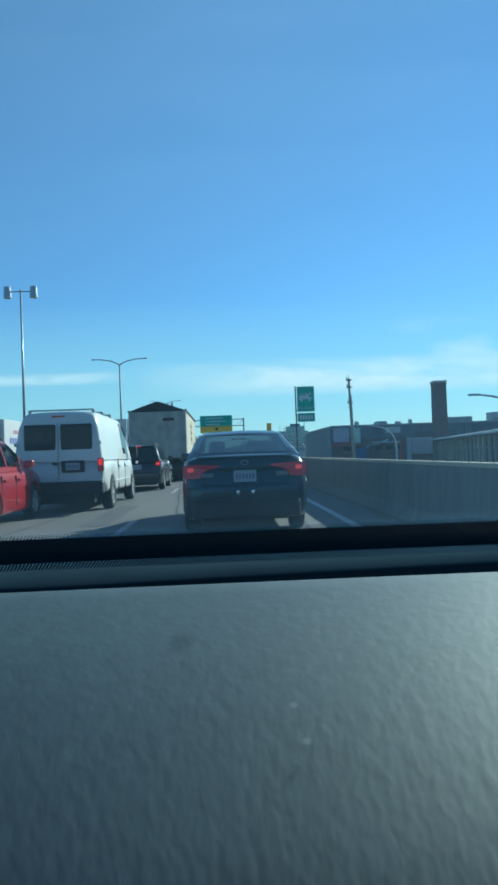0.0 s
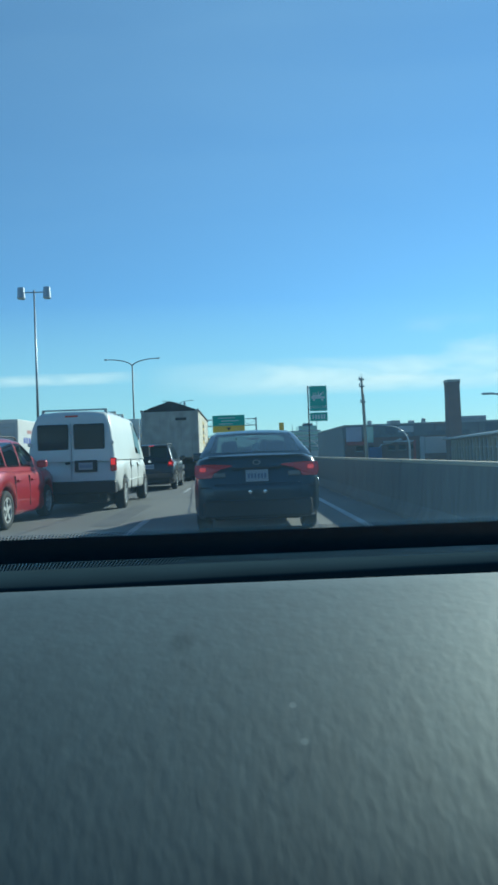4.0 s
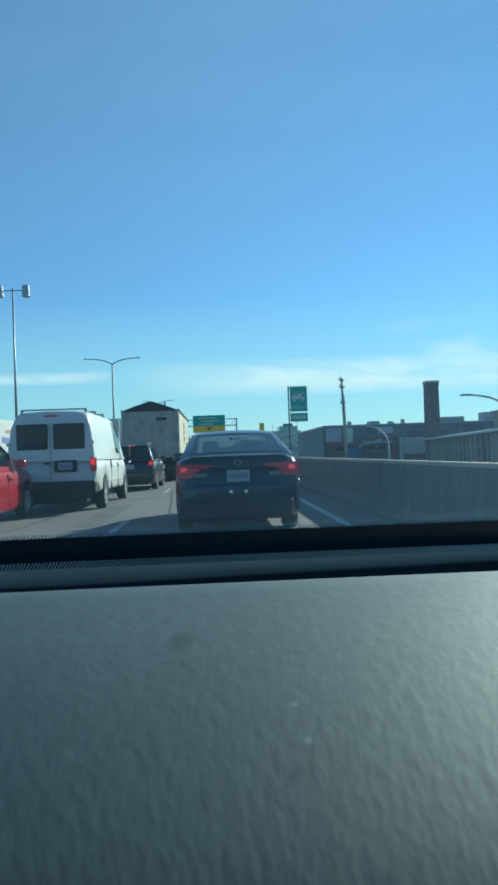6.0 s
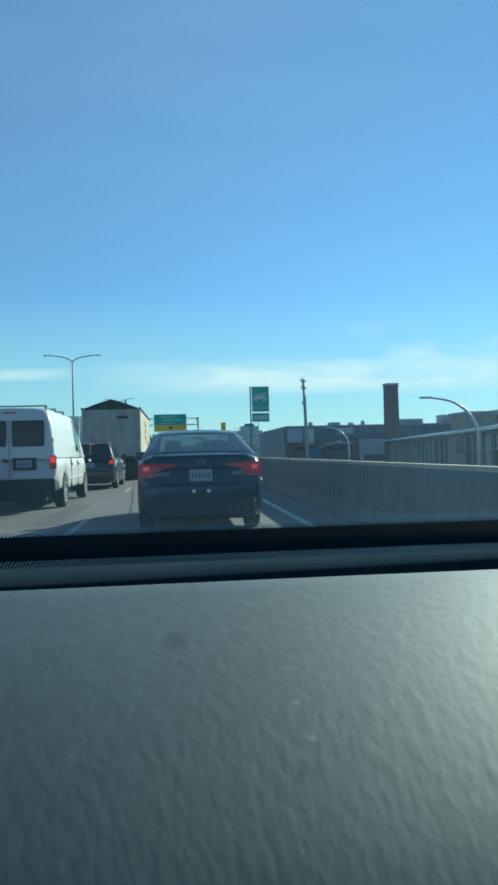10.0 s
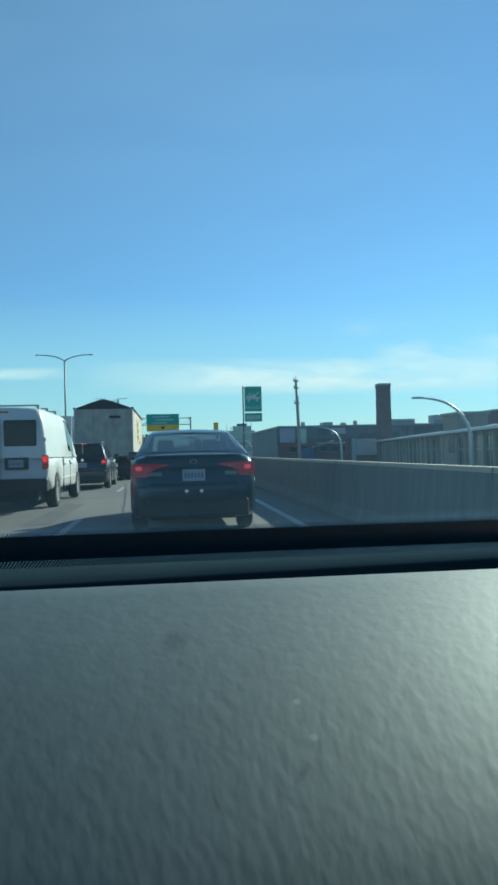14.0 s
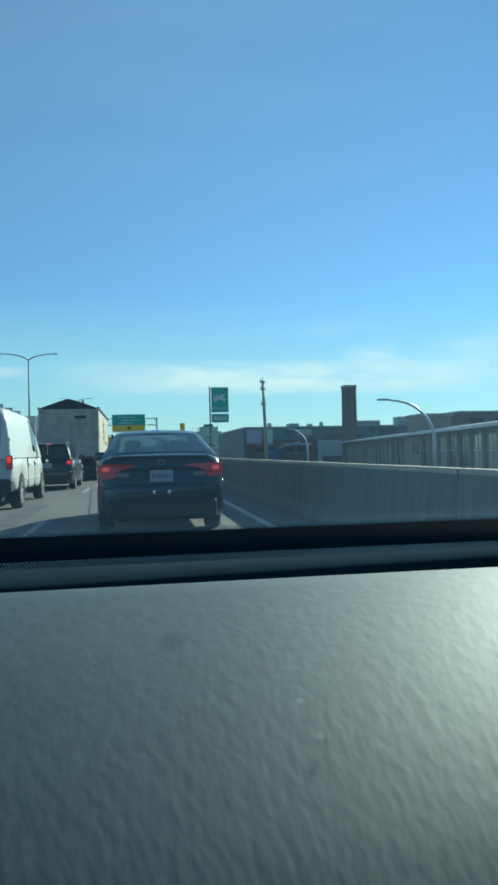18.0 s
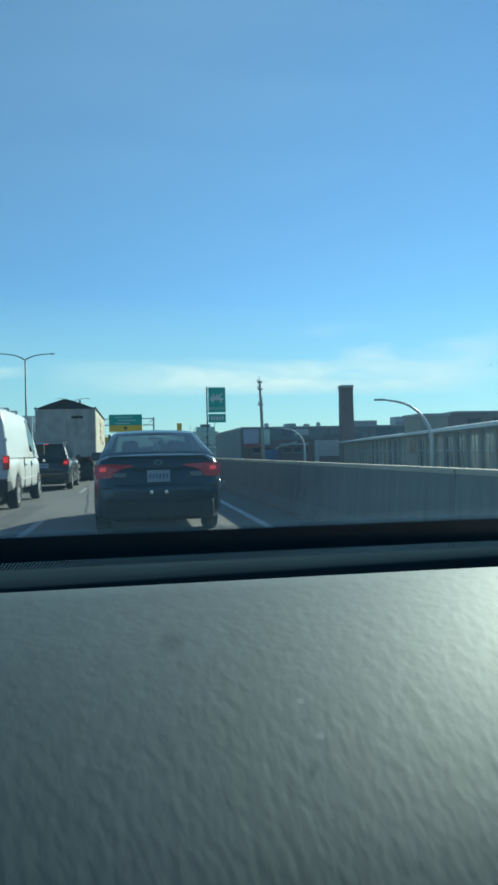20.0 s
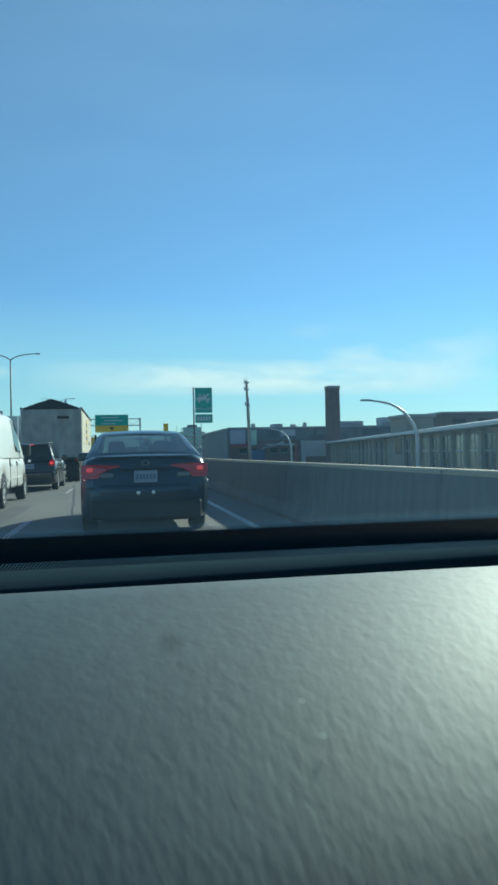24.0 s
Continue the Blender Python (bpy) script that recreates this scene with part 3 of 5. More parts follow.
def sedan_rear(e, lit, badge=True):
    """Tail of the booted saloon: lamps that wrap the corners, boot edge, bumper, plate."""
    for s in (1, -1):
        out = [(0.62, 0.80), (0.82, 0.795), (0.85, 0.87), (0.84, 0.98), (0.66, 0.985), (0.36, 0.968), (0.33, 0.95), (0.5, 0.912), (0.59, 0.86)]
        ya = lambda x: 0.004 if x < 0.7 else 0.004 + 0.25 * (x - 0.7)
        front = [(s * x, ya(x) + (0.0 if z < 0.93 else 0.02), z) for x, z in out]
        back = [(s * x * 0.98, ya(x) + 0.16, z) for x, z in out]
        lamp = part("tail_lamp", loft([front, back]), LENS_ON if lit != TAIL else TAIL, e, "red wedge tail lamp")
        part("lit_bulb", box(s * 0.69, s * 0.78, -0.004, 0.05, 0.885, 0.945, 0.02), lit, lamp)
        part("reverse_lamp", box(s * 0.42, s * 0.6, 0.006, 0.05, 0.80, 0.87, 0.02), CLEARLENS, lamp, "clear reversing lamp")
        part("rear_reflector", box(s * 0.6, s * 0.74, -0.012, 0.05, 0.42, 0.465, 0.012), TAIL, e, "low red reflector")
        part("corner_crease", box(s * 0.55, s * 0.78, 0.005, 0.03, 0.66, 0.675, 0.005), BLACK, e)
    part("boot_edge", box(-0.66, 0.66, 0.1, 0.17, 1.074, 1.088, 0.006), e_paint(e), e, "raised boot lid lip")
    rows = []
    for z, inset in ((0.3, 0.05), (0.34, 0.012), (0.42, -0.012), (0.54, -0.03), (0.62, -0.036), (0.67, -0.03), (0.705, -0.008), (0.722, 0.045), (0.724, 0.12)):
        rows.append([(x, inset + 0.3 * (abs(x) / 0.865) ** 6, z + 0.035 * (abs(x) / 0.865) ** 4) for x in (0.865 * math.sin(math.pi / 2 * k) for k in np.linspace(-1, 1, 33))])
    part("bumper", loft(rows, closed=False), e_paint(e), e, smooth=True)
    part("bumper_valance", box(-0.74, 0.74, -0.04, 0.3, 0.25, 0.5, 0.04), BLACK, e, "black lower bumper")
    part("exhaust_pipe", rod((0.48, -0.02, 0.3), (0.48, 0.25, 0.3), 0.035), CHROME, e)
    part("garnish_bar", box(-0.34, 0.34, 0.0, 0.03, 0.905, 0.93, 0.006), BLACK, e, "dark trim bar over the plate")
    for x in (-0.1, 0.1):
        part("parking_sensor", turned([(0.01, -0.012), (0.026, -0.01), (0.026, 0.02)], 14), CHROME, e, "round parking sensor").matrix_basis = pose(x, -0.036, 0.6, 0, 0, 90)
    if badge:
        part("badge", loft([[(0.055 * math.cos(a) * k, y, 0.035 * math.sin(a) * k) for a in (math.pi * j / 8 for j in range(16))] for k, y in ((0.7, 0.0), (0.7, -0.012), (1.0, -0.012), (1.0, 0.0))], caps=False), CLEARLENS, e, "dull oval badge ring").matrix_basis = pose(0, 0.058, 0.995)
    plate(e, 0, -0.004, 0.815)
    part("high_brake_lamp", box(-0.1, 0.1, 1.3, 1.33, 1.335, 1.355), lit if lit == BRAKE and not badge else TAIL, e, "high brake lamp")
    part("parcel_shelf", box(-0.6, 0.6, 0.7, 1.1, 1.075, 1.085), BLACK, e)


def e_paint(e):
    return next(c for c in e.children if c.name.startswith("body")).data.materials[0]


def suv_rear(e, lit):
    for s in (1, -1):
        lamp = part("tail_lamp", loft([[(s * x, 0.0 + 0.3 * max(0, x - 0.68), z) for x, z in ((0.62, 0.84), (0.82, 0.84), (0.83, 1.0), (0.76, 1.1), (0.66, 1.0))],
                                       [(s * x, 0.22, z) for x, z in ((0.62, 0.84), (0.83, 0.84), (0.835, 1.0), (0.77, 1.1), (0.66, 1.0))]]), TAIL, e, "red upright tail lamp")
        part("lit_bulb", box(s * 0.66, s * 0.79, 0.0, 0.04, 0.9, 0.99, 0.015), lit, lamp)
        part("rear_reflector", box(s * 0.58, s * 0.74, -0.025, 0.05, 0.5, 0.55, 0.012), TAIL, e, "low red reflector")
    part("bumper", box(-0.82, 0.82, -0.04, 0.3, 0.36, 0.66, 0.07, seg=3), e_paint(e), e)
    part("bumper_valance", box(-0.7, 0.7, -0.03, 0.3, 0.26, 0.42, 0.03), BLACK, e)
    part("roof_spoiler", box(-0.6, 0.6, 0.33, 0.62, 1.55, 1.59, 0.015), e_paint(e), e)
    part("high_brake_lamp", box(-0.13, 0.13, 0.318, 0.33, 1.56, 1.585), lit, e, "high brake lamp")
    part("rear_wiper", rod((0.02, 0.155, 1.13), (0.32, 0.2, 1.19), 0.008), BLACK, e)
    part("badge", turned([(0.02, -0.01), (0.05, -0.01), (0.05, 0.01)], 20), CHROME, e).matrix_basis = pose(0, 0.07, 1.02, 0, 0, -90)
    plate(e, 0, 0.0, 0.84)
    for s in (1, -1):
        part("roof_rail", tube([(s * 0.56, 0.7, 1.6), (s * 0.56, 0.8, 1.65), (s * 0.57, 2.2, 1.66), (s * 0.57, 2.35, 1.6)], [0.016] * 4, 8), BLACK, e)


def van_rear(e, lit):
    for s in (1, -1):
        part("rear_window", box(s * 0.06, s * 0.74, 0.028, 0.075, 1.4, 1.97, 0.03), PANE, e, "dark rear door window")
        lamp = part("tail_lamp", box(s * 0.86, s * 0.985, -0.015, 0.12, 0.9, 1.2, 0.02), TAIL, e, "upright red tail lamp")
        part("lit_bulb", box(s * 0.875, s * 0.97, -0.022, 0.0, 1.04, 1.18, 0.01), lit, lamp)
        part("door_hinge", box(s * 0.88, s * 0.95, 0.0, 0.07, 1.5, 1.58, 0.01), WHITE, e)
        part("side_moulding", box(s * 0.99, s * 1.016, 1.6, 4.15, 0.62, 0.66, 0.01), WHITE, e, "white side moulding")
        part("door_gap", box(s * 0.985, s * 1.009, 2.05, 2.065, 0.45, 1.15), BLACK, e)
    part("door_split", box(-0.004, 0.004, -0.002, 0.05, 0.72, 2.0), STEEL, e, "gap between rear doors")
    part("door_latch", box(-0.13, -0.03, -0.02, 0.05, 1.08, 1.13, 0.01), BLACK, e)
    part("bumper", box(-0.99, 0.99, -0.14, 0.14, 0.42, 0.7, 0.04), BLACK, e, "black step bumper")
    part("spare_wheel", rod((0, 0.75, 0.5), (0, 1.2, 0.42), 0.32, seg=20), RUBBER, e)
    for yy in (0.45, 1.6, 2.75):
        part("roof_bar", box(-0.74, 0.74, yy, yy + 0.07, 2.295, 2.33, 0.012), STEEL, e, "grey roof rack bar")
        for s in (1, -1):
            part("rack_foot", box(s * 0.68, s * 0.74, yy, yy + 0.07, 2.18, 2.295), STEEL, e)
    part("hitch_bar", box(-0.6, 0.6, 0.0, 0.12, 0.34, 0.42), DARK_STEEL, e)
    part("plate_recess", box(0.07, 0.57, -0.012, 0.04, 0.9, 1.16, 0.02), BLACK, e)
    plate(e, 0.32, -0.03, 1.03)
    part("high_brake_lamp", box(-0.14, 0.14, 0.13, 0.19, 2.13, 2.17), TAIL, e, "high brake lamp")


# ---- ground, road, barrier ----
GROUND_Z = -4.0
tagged(part("ground", box(-2500, 2500, -600, 4200, GROUND_Z - 1, GROUND_Z), EARTH), "dry grass and earth reaching the horizon", "ground", kind="structure")
BARRIER_X = 2.75
ROAD_L = -24.0
road = tagged(part("road", box(ROAD_L, BARRIER_X + 0.5, -30, 420, GROUND_Z - 0.3, 0.0), ASPHALT), "worn grey asphalt motorway with five lanes", "road", kind="structure")
LANES = (-1.72, -5.3, -8.9, -12.5)
part("edge_line", box(1.92, 2.05, -30, 420, 0.001, 0.005), LINE, road, "solid white edge line")
part("edge_line", box(-16.2, -16.07, -30, 420, 0.001, 0.005), LINE, road, "solid white edge line")
dash_mesh = None
for lx in LANES:
    for k in range(22):
        y = 10.0 + 12.0 * k
        if dash_mesh is None:
            d = part("lane_dash", box(-0.06, 0.06, 0, 3.0, 0.001, 0.005), WORN, road, "worn white lane dash")
            dash_mesh = d.data
        else:
            d = new("lane_dash", dash_mesh)
            d.parent = road
        d.location = (lx, y, 0)
for k, (x, y, w, l) in enumerate(((-2.6, 12, 0.5, 5), (-4.4, 20, 0.35, 9), (0.4, 17, 0.8, 3.5), (-6.3, 15, 0.6, 7), (-9.9, 24, 0.7, 8), (0.9, 30, 0.5, 12), (-3.1, 34, 0.9, 6))):
    part("asphalt_patch", box(x, x + w, y, y + l, 0.0005, 0.003), shade("tar_patch", (0.095, 0.095, 0.094), 0.85, grain=30, vary=0.35, bump=0.3, stain=1.5) if k == 0 else bpy.data.materials["tar_patch"], road, "darker tar patch")

SEAL = shade("tar_seal", (0.035, 0.035, 0.037), 0.6, grain=40, vary=0.3)
for k, (x, y, a, ln) in enumerate(((-3.6, 11, 0.05, 20), (-1.0, 14, -0.06, 14), (1.2, 9, 0.02, 30), (-5.6, 13, 0.0, 26), (-3.0, 19, 1.35, 3.2), (-6.8, 17, 1.5, 3.0), (-0.6, 26, 1.45, 2.8), (-9.0, 16, 0.03, 30))):
    rg = random.Random(k)
    pts, px, py = [], x, y
    for j in range(14):
        pts.append((px, py))
        px += math.sin(a) * ln / 13 + rg.uniform(-0.05, 0.05)
        py += math.cos(a) * ln / 13
    nrm = (math.cos(a), -math.sin(a))
    part("tar_seal", loft([[(u + nrm[0] * q, v + nrm[1] * q, z) for q, z in ((-0.025, 0.001), (-0.02, 0.004), (0.02, 0.004), (0.025, 0.001))] for u, v in pts], closed=False), SEAL, road, "dark tar seal along a crack")


def barrier_profile(h):
    """(x, z) outline of the sloped concrete wall, road face at negative x."""
    return [(-0.22, 0.0), (-0.22, 0.07), (-0.11, 0.26), (-0.062, h - 0.05), (0.122, h - 0.05), (0.14, 0.0)]


def sunlit_top_profile(h):
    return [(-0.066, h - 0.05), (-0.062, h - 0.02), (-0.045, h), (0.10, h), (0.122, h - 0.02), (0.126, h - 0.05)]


def barrier(name, x, y0, y1, h, seg, label):
    root = thing(name, pose(x, 0, 0), label, "barrier", kind="structure")
    me = None
    y = y0
    while y < y1:
        if me is None:
            pr = barrier_profile(h)
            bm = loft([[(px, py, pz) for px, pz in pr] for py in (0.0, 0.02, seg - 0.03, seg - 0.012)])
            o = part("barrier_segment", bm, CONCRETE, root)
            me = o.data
            # separate top strip that carries the painted sunlight
            c = part("coping", loft([[(px, py, pz) for px, pz in sunlit_top_profile(h)] for py in (0.0, 0.02, seg - 0.03, seg - 0.012)]), SUNLIT_TOP, o, "barrier top coloured as if sunlit")
            cap = c.data
        else:
            o = new("barrier_segment", me)
            o.parent = root
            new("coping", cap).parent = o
        o.location = (0, y, 0)
        y += seg
    return root


right_wall = barrier("barrier_right", BARRIER_X + 0.2, -18, 330, 0.97, 6.0, "sloped concrete safety barrier, top coloured as if sunlit")
for k in range(14):
    part("joint_filler", box(-0.07, 0.11, -18 + 6.0 * k - 0.012, -18 + 6.0 * k, 0.05, 0.96), BLACK, right_wall)
left_wall = barrier("barrier_left", -17.0, -18, 330, 0.95, 12.0, "distant concrete safety barrier along the far edge")

# ---- the car the camera sits in ----
OWN_Y = -2.48
own = car("own_car", pose(0, OWN_Y, 0), "dark plastic dashboard and windscreen of the car being driven", "car", dict(OWN, paint=BLUEGREY))
suv_rear(own, TAIL)


def own_part(*args, **kw):
    """Part of this car whose mesh is laid out round the camera."""
    o = part(*args, **kw)
    o.location = (0, -OWN_Y, 0)
    return o


EZ = EYE[2]


def dash_row(y, z, w=0.76, sag=0.0):
    return [(x, y - 0.05 * abs(x) ** 3, z - sag * x * x) for x in np.linspace(-w, w, 41)]


DZ = EZ - 0.125
# the pad is level at the glass and rolls down towards the cabin
prof = [(0.12, DZ - 0.30), (0.16, DZ - 0.225), (0.2, DZ - 0.165), (0.25, DZ - 0.122), (0.3, DZ - 0.092), (0.35, DZ - 0.07), (0.4, DZ - 0.052), (0.45, DZ - 0.037), (0.5, DZ - 0.025),
        (0.55, DZ - 0.016), (0.6, DZ - 0.009), (0.64, DZ - 0.004), (0.672, DZ - 0.001), (0.684, DZ - 0.003), (0.689, DZ - 0.012), (0.69, DZ - 0.05)]


def strip_row(y, z):
    """Row of the strip behind the pad; the gap in front of it widens towards the right."""
    return [(x, (max(y - 0.012 + 0.085 * x, 0.694 + y - 0.722) if y < 0.75 else y) - 0.05 * abs(x) ** 3, z) for x in np.linspace(-0.4, 0.4, 41)]


own_part("dashboard", loft([dash_row(y, z) for y, z in prof], closed=False), DASH, own, "grey moulded dashboard top with leather grain", smooth=True)
own_part("dash_gap", loft([dash_row(y, z) for y, z in ((0.686, DZ - 0.05), (0.79, DZ - 0.05), (0.795, DZ - 0.03))], closed=False), FRIT, own, "dark gap behind the dashboard pad")
own_part("defroster_strip", loft([strip_row(y, z) for y, z in ((0.722, DZ - 0.04), (0.7225, DZ - 0.004), (0.726, DZ - 0.001), (0.797, DZ + 0.0), (0.802, DZ - 0.004), (0.803, DZ - 0.05))], closed=False), DASH_STRIP, own, "dark strip below the windscreen", smooth=True)
# windscreen: base at G0, rises back over the camera
G0, GUP = Vector((0, 0.92, DZ + 0.0)), Vector((0, -0.84, 0.5426))


def on_glass(x, s, lift=0.0):
    n = Vector((0, -GUP.z, -abs(GUP.y)))          # towards the cabin
    p = G0 + GUP * s + n * lift
    return (x, p.y - 0.05 * abs(x) ** 3, p.z)


glass = own_part("windscreen", loft([[on_glass(x, s) for x in np.linspace(-0.74, 0.74, 25)] for s in np.linspace(-0.052, 1.05, 6)], closed=False), SCREEN_GLASS, own, "clear windscreen with dust specks", smooth=True)
glass.visible_shadow = False
FL, FT = -0.018, 0.054        # the band's lower and upper edge on the glass
part("frit_band", loft([[on_glass(x, s, 0.003) for x in np.linspace(-0.74, 0.74, 41)] for s in (FL, (FL + FT) * 0.5, FT)], closed=False), FRIT, glass, "black ceramic band along the glass base, reflection tinted navy")
dots = bmesh.new()
for row in range(3):
    size = (0.0015, 0.0013, 0.001)[row]
    s = FT + 0.0014 + 0.0044 * row
    n = 300
    for k in range(n):
        x = -0.66 + 1.32 * (k + 0.5 * row) / n
        v = [dots.verts.new(on_glass(x + size * math.cos(a), s + 1.5 * size * math.sin(a), 0.003)) for a in (math.pi * j / 4 for j in range(8))]
        dots.faces.new(v)
for row in range(5):
    size, s, n = (0.0019, 0.0017, 0.0015, 0.0013, 0.001)[row], FL - 0.003 - 0.0048 * row, 280
    for k in range(n):
        x = -0.66 + 1.32 * (k + 0.5 * (row % 2)) / n
        v = [dots.verts.new(on_glass(x + size * math.cos(a) + 0.0004 * math.sin(a), s + 0.0026 * math.sin(a), 0.003)) for a in (math.pi * j / 4 for j in range(8))]
        dots.faces.new(v)
own_part("cowl_panel", loft([dash_row(y, z) for y, z in ((0.966, DZ - 0.03), (1.0, DZ - 0.03), (1.12, DZ - 0.036), (1.14, DZ - 0.06))], closed=False), COWL, own, "dark plastic cowl outside the glass", smooth=True)
tagged(part("frit_dots", dots, FRIT, glass, "rows of black ceramic dots in the same navy tint"), kind="stuff")
rng = random.Random(4)
specks = bmesh.new()
for k in range(900):
    x, s = rng.uniform(-0.4, 0.6), FT + 0.012 + 0.3 * rng.random() ** 2.2
    r = rng.choice((0.00014, 0.00017, 0.0002, 0.00024, 0.00034))
    v = [specks.verts.new(on_glass(x + r * rng.uniform(0.6, 1.3) * math.cos(a), s + r * rng.uniform(0.6, 1.3) * math.sin(a), 0.002)) for a in (math.pi * j / 3 for j in range(6))]
    specks.faces.new(v)
tagged(part("dust", specks, DUST, glass, "pale dust specks on the glass"), kind="stuff")
for x, s, r in ((-0.009, 0.262, 0.0011), (0.305, 0.275, 0.0012), (0.25, 0.375, 0.0008)):
    bm = bmesh.new()
    bm.faces.new([bm.verts.new(on_glass(x + r * 0.6 * math.cos(a), s + r * 1.6 * math.sin(a), 0.002)) for a in (math.pi * j / 4 for j in range(8))])
    part("dark_speck", bm, BLACK, glass, "small dark insect mark")
own_part("headliner", box(-0.5, 0.5, -1.6, -0.12, EZ + 0.36, EZ + 0.38, 0.008), LINER, own, "pale cloth headliner")
for x in (-0.38, 0.38):
    own_part("seat_back", box(x - 0.24, x + 0.24, -0.75, -0.6, 0.95, 1.5, 0.06), SEAT, own)
own_part("dash_support", box(-0.74, 0.74, 0.5, 0.68, 0.94, DZ - 0.06, 0.02), BLACK, own)
own_part("cowl", box(-0.74, 0.74, 0.735, 0.93, 0.94, DZ - 0.035, 0.01), BLACK, own)

# ---- vehicles in the lanes ----
grey_sedan = car("sedan", pose(0.276, 9.75, 0) @ Matrix.Scale(1.05, 4), "dusty dark blue-grey saloon car with red wedge tail lamps", "car", dict(SEDAN, paint=BLUEGREY), "cars in the traffic")
sedan_rear(grey_sedan, SOFT_RED)
part("parking_card", box(-0.03, 0.07, 1.0, 1.005, 1.16, 1.262), PAPER, grey_sedan, "pale paper behind the rear window")
black_sedan = car("sedan", pose(-7.0, 24, 0), "black saloon car with chrome badge", "car", dict(SEDAN, paint=BLACKCAR), "cars in the traffic")
sedan_rear(black_sedan, TAIL)
far_sedan = car("sedan", pose(-6.9, 31.5, 0), "black saloon car farther along the lane", "car", dict(SEDAN, paint=BLACKCAR), "cars in the traffic")
sedan_rear(far_sedan, BRAKE)
red_suv = car("suv", pose(-4.9, 11.2, 0), "bright red compact suv with dark rear window", "car", dict(SUV, paint=RED), "cars in the traffic")
suv_rear(red_suv, TAIL)
black_suv = car("suv", pose(-3.05, 24, 0), "black compact suv braking behind the trailer", "car", dict(SUV, paint=BLACKCAR), "cars in the traffic")
suv_rear(black_suv, BRAKE)
silver_suv = car("suv", pose(0.6, 44, 0), "silver-grey suv far ahead in the lane", "car", dict(SUV, paint=SILVER), "cars in the traffic")
suv_rear(silver_suv, TAIL)
van = car("cargo_van", pose(-3.66, 15.2, 0), "white cargo van with two dark rear windows", "van", dict(VAN, paint=WHITE))
van_rear(van, BRAKE)
for o in (grey_sedan, black_sedan, far_sedan):
    seats(o, 1.6, 1.1)
    seats(o, 2.5, 1.14)


def duals(e, y, r=0.5, x=0.98, rim=None):
    for s in (1, -1):
        wheel(e, s * x, y, r, s, 0.27, rim_mat=rim or TAN_RIM, spokes=0)
        wheel(e, s * (x - 0.31), y, r, s, 0.27, rim_mat=rim or DARK_STEEL, spokes=0)


def tail_cluster(e, y, z, xs, lit):
    for x in xs:
        part("tail_lamp", turned([(0.02, -0.02), (0.06, -0.02), (0.06, 0.02)], 16), lit, e, "round red tail lamp").matrix_basis = pose(x, y, z, 0, 0, 90)


def mudflap(e, x, y):
    part("mudflap", box(x - 0.3, x + 0.3, y, y + 0.015, 0.22, 0.85, 0.005), BLACK, e)


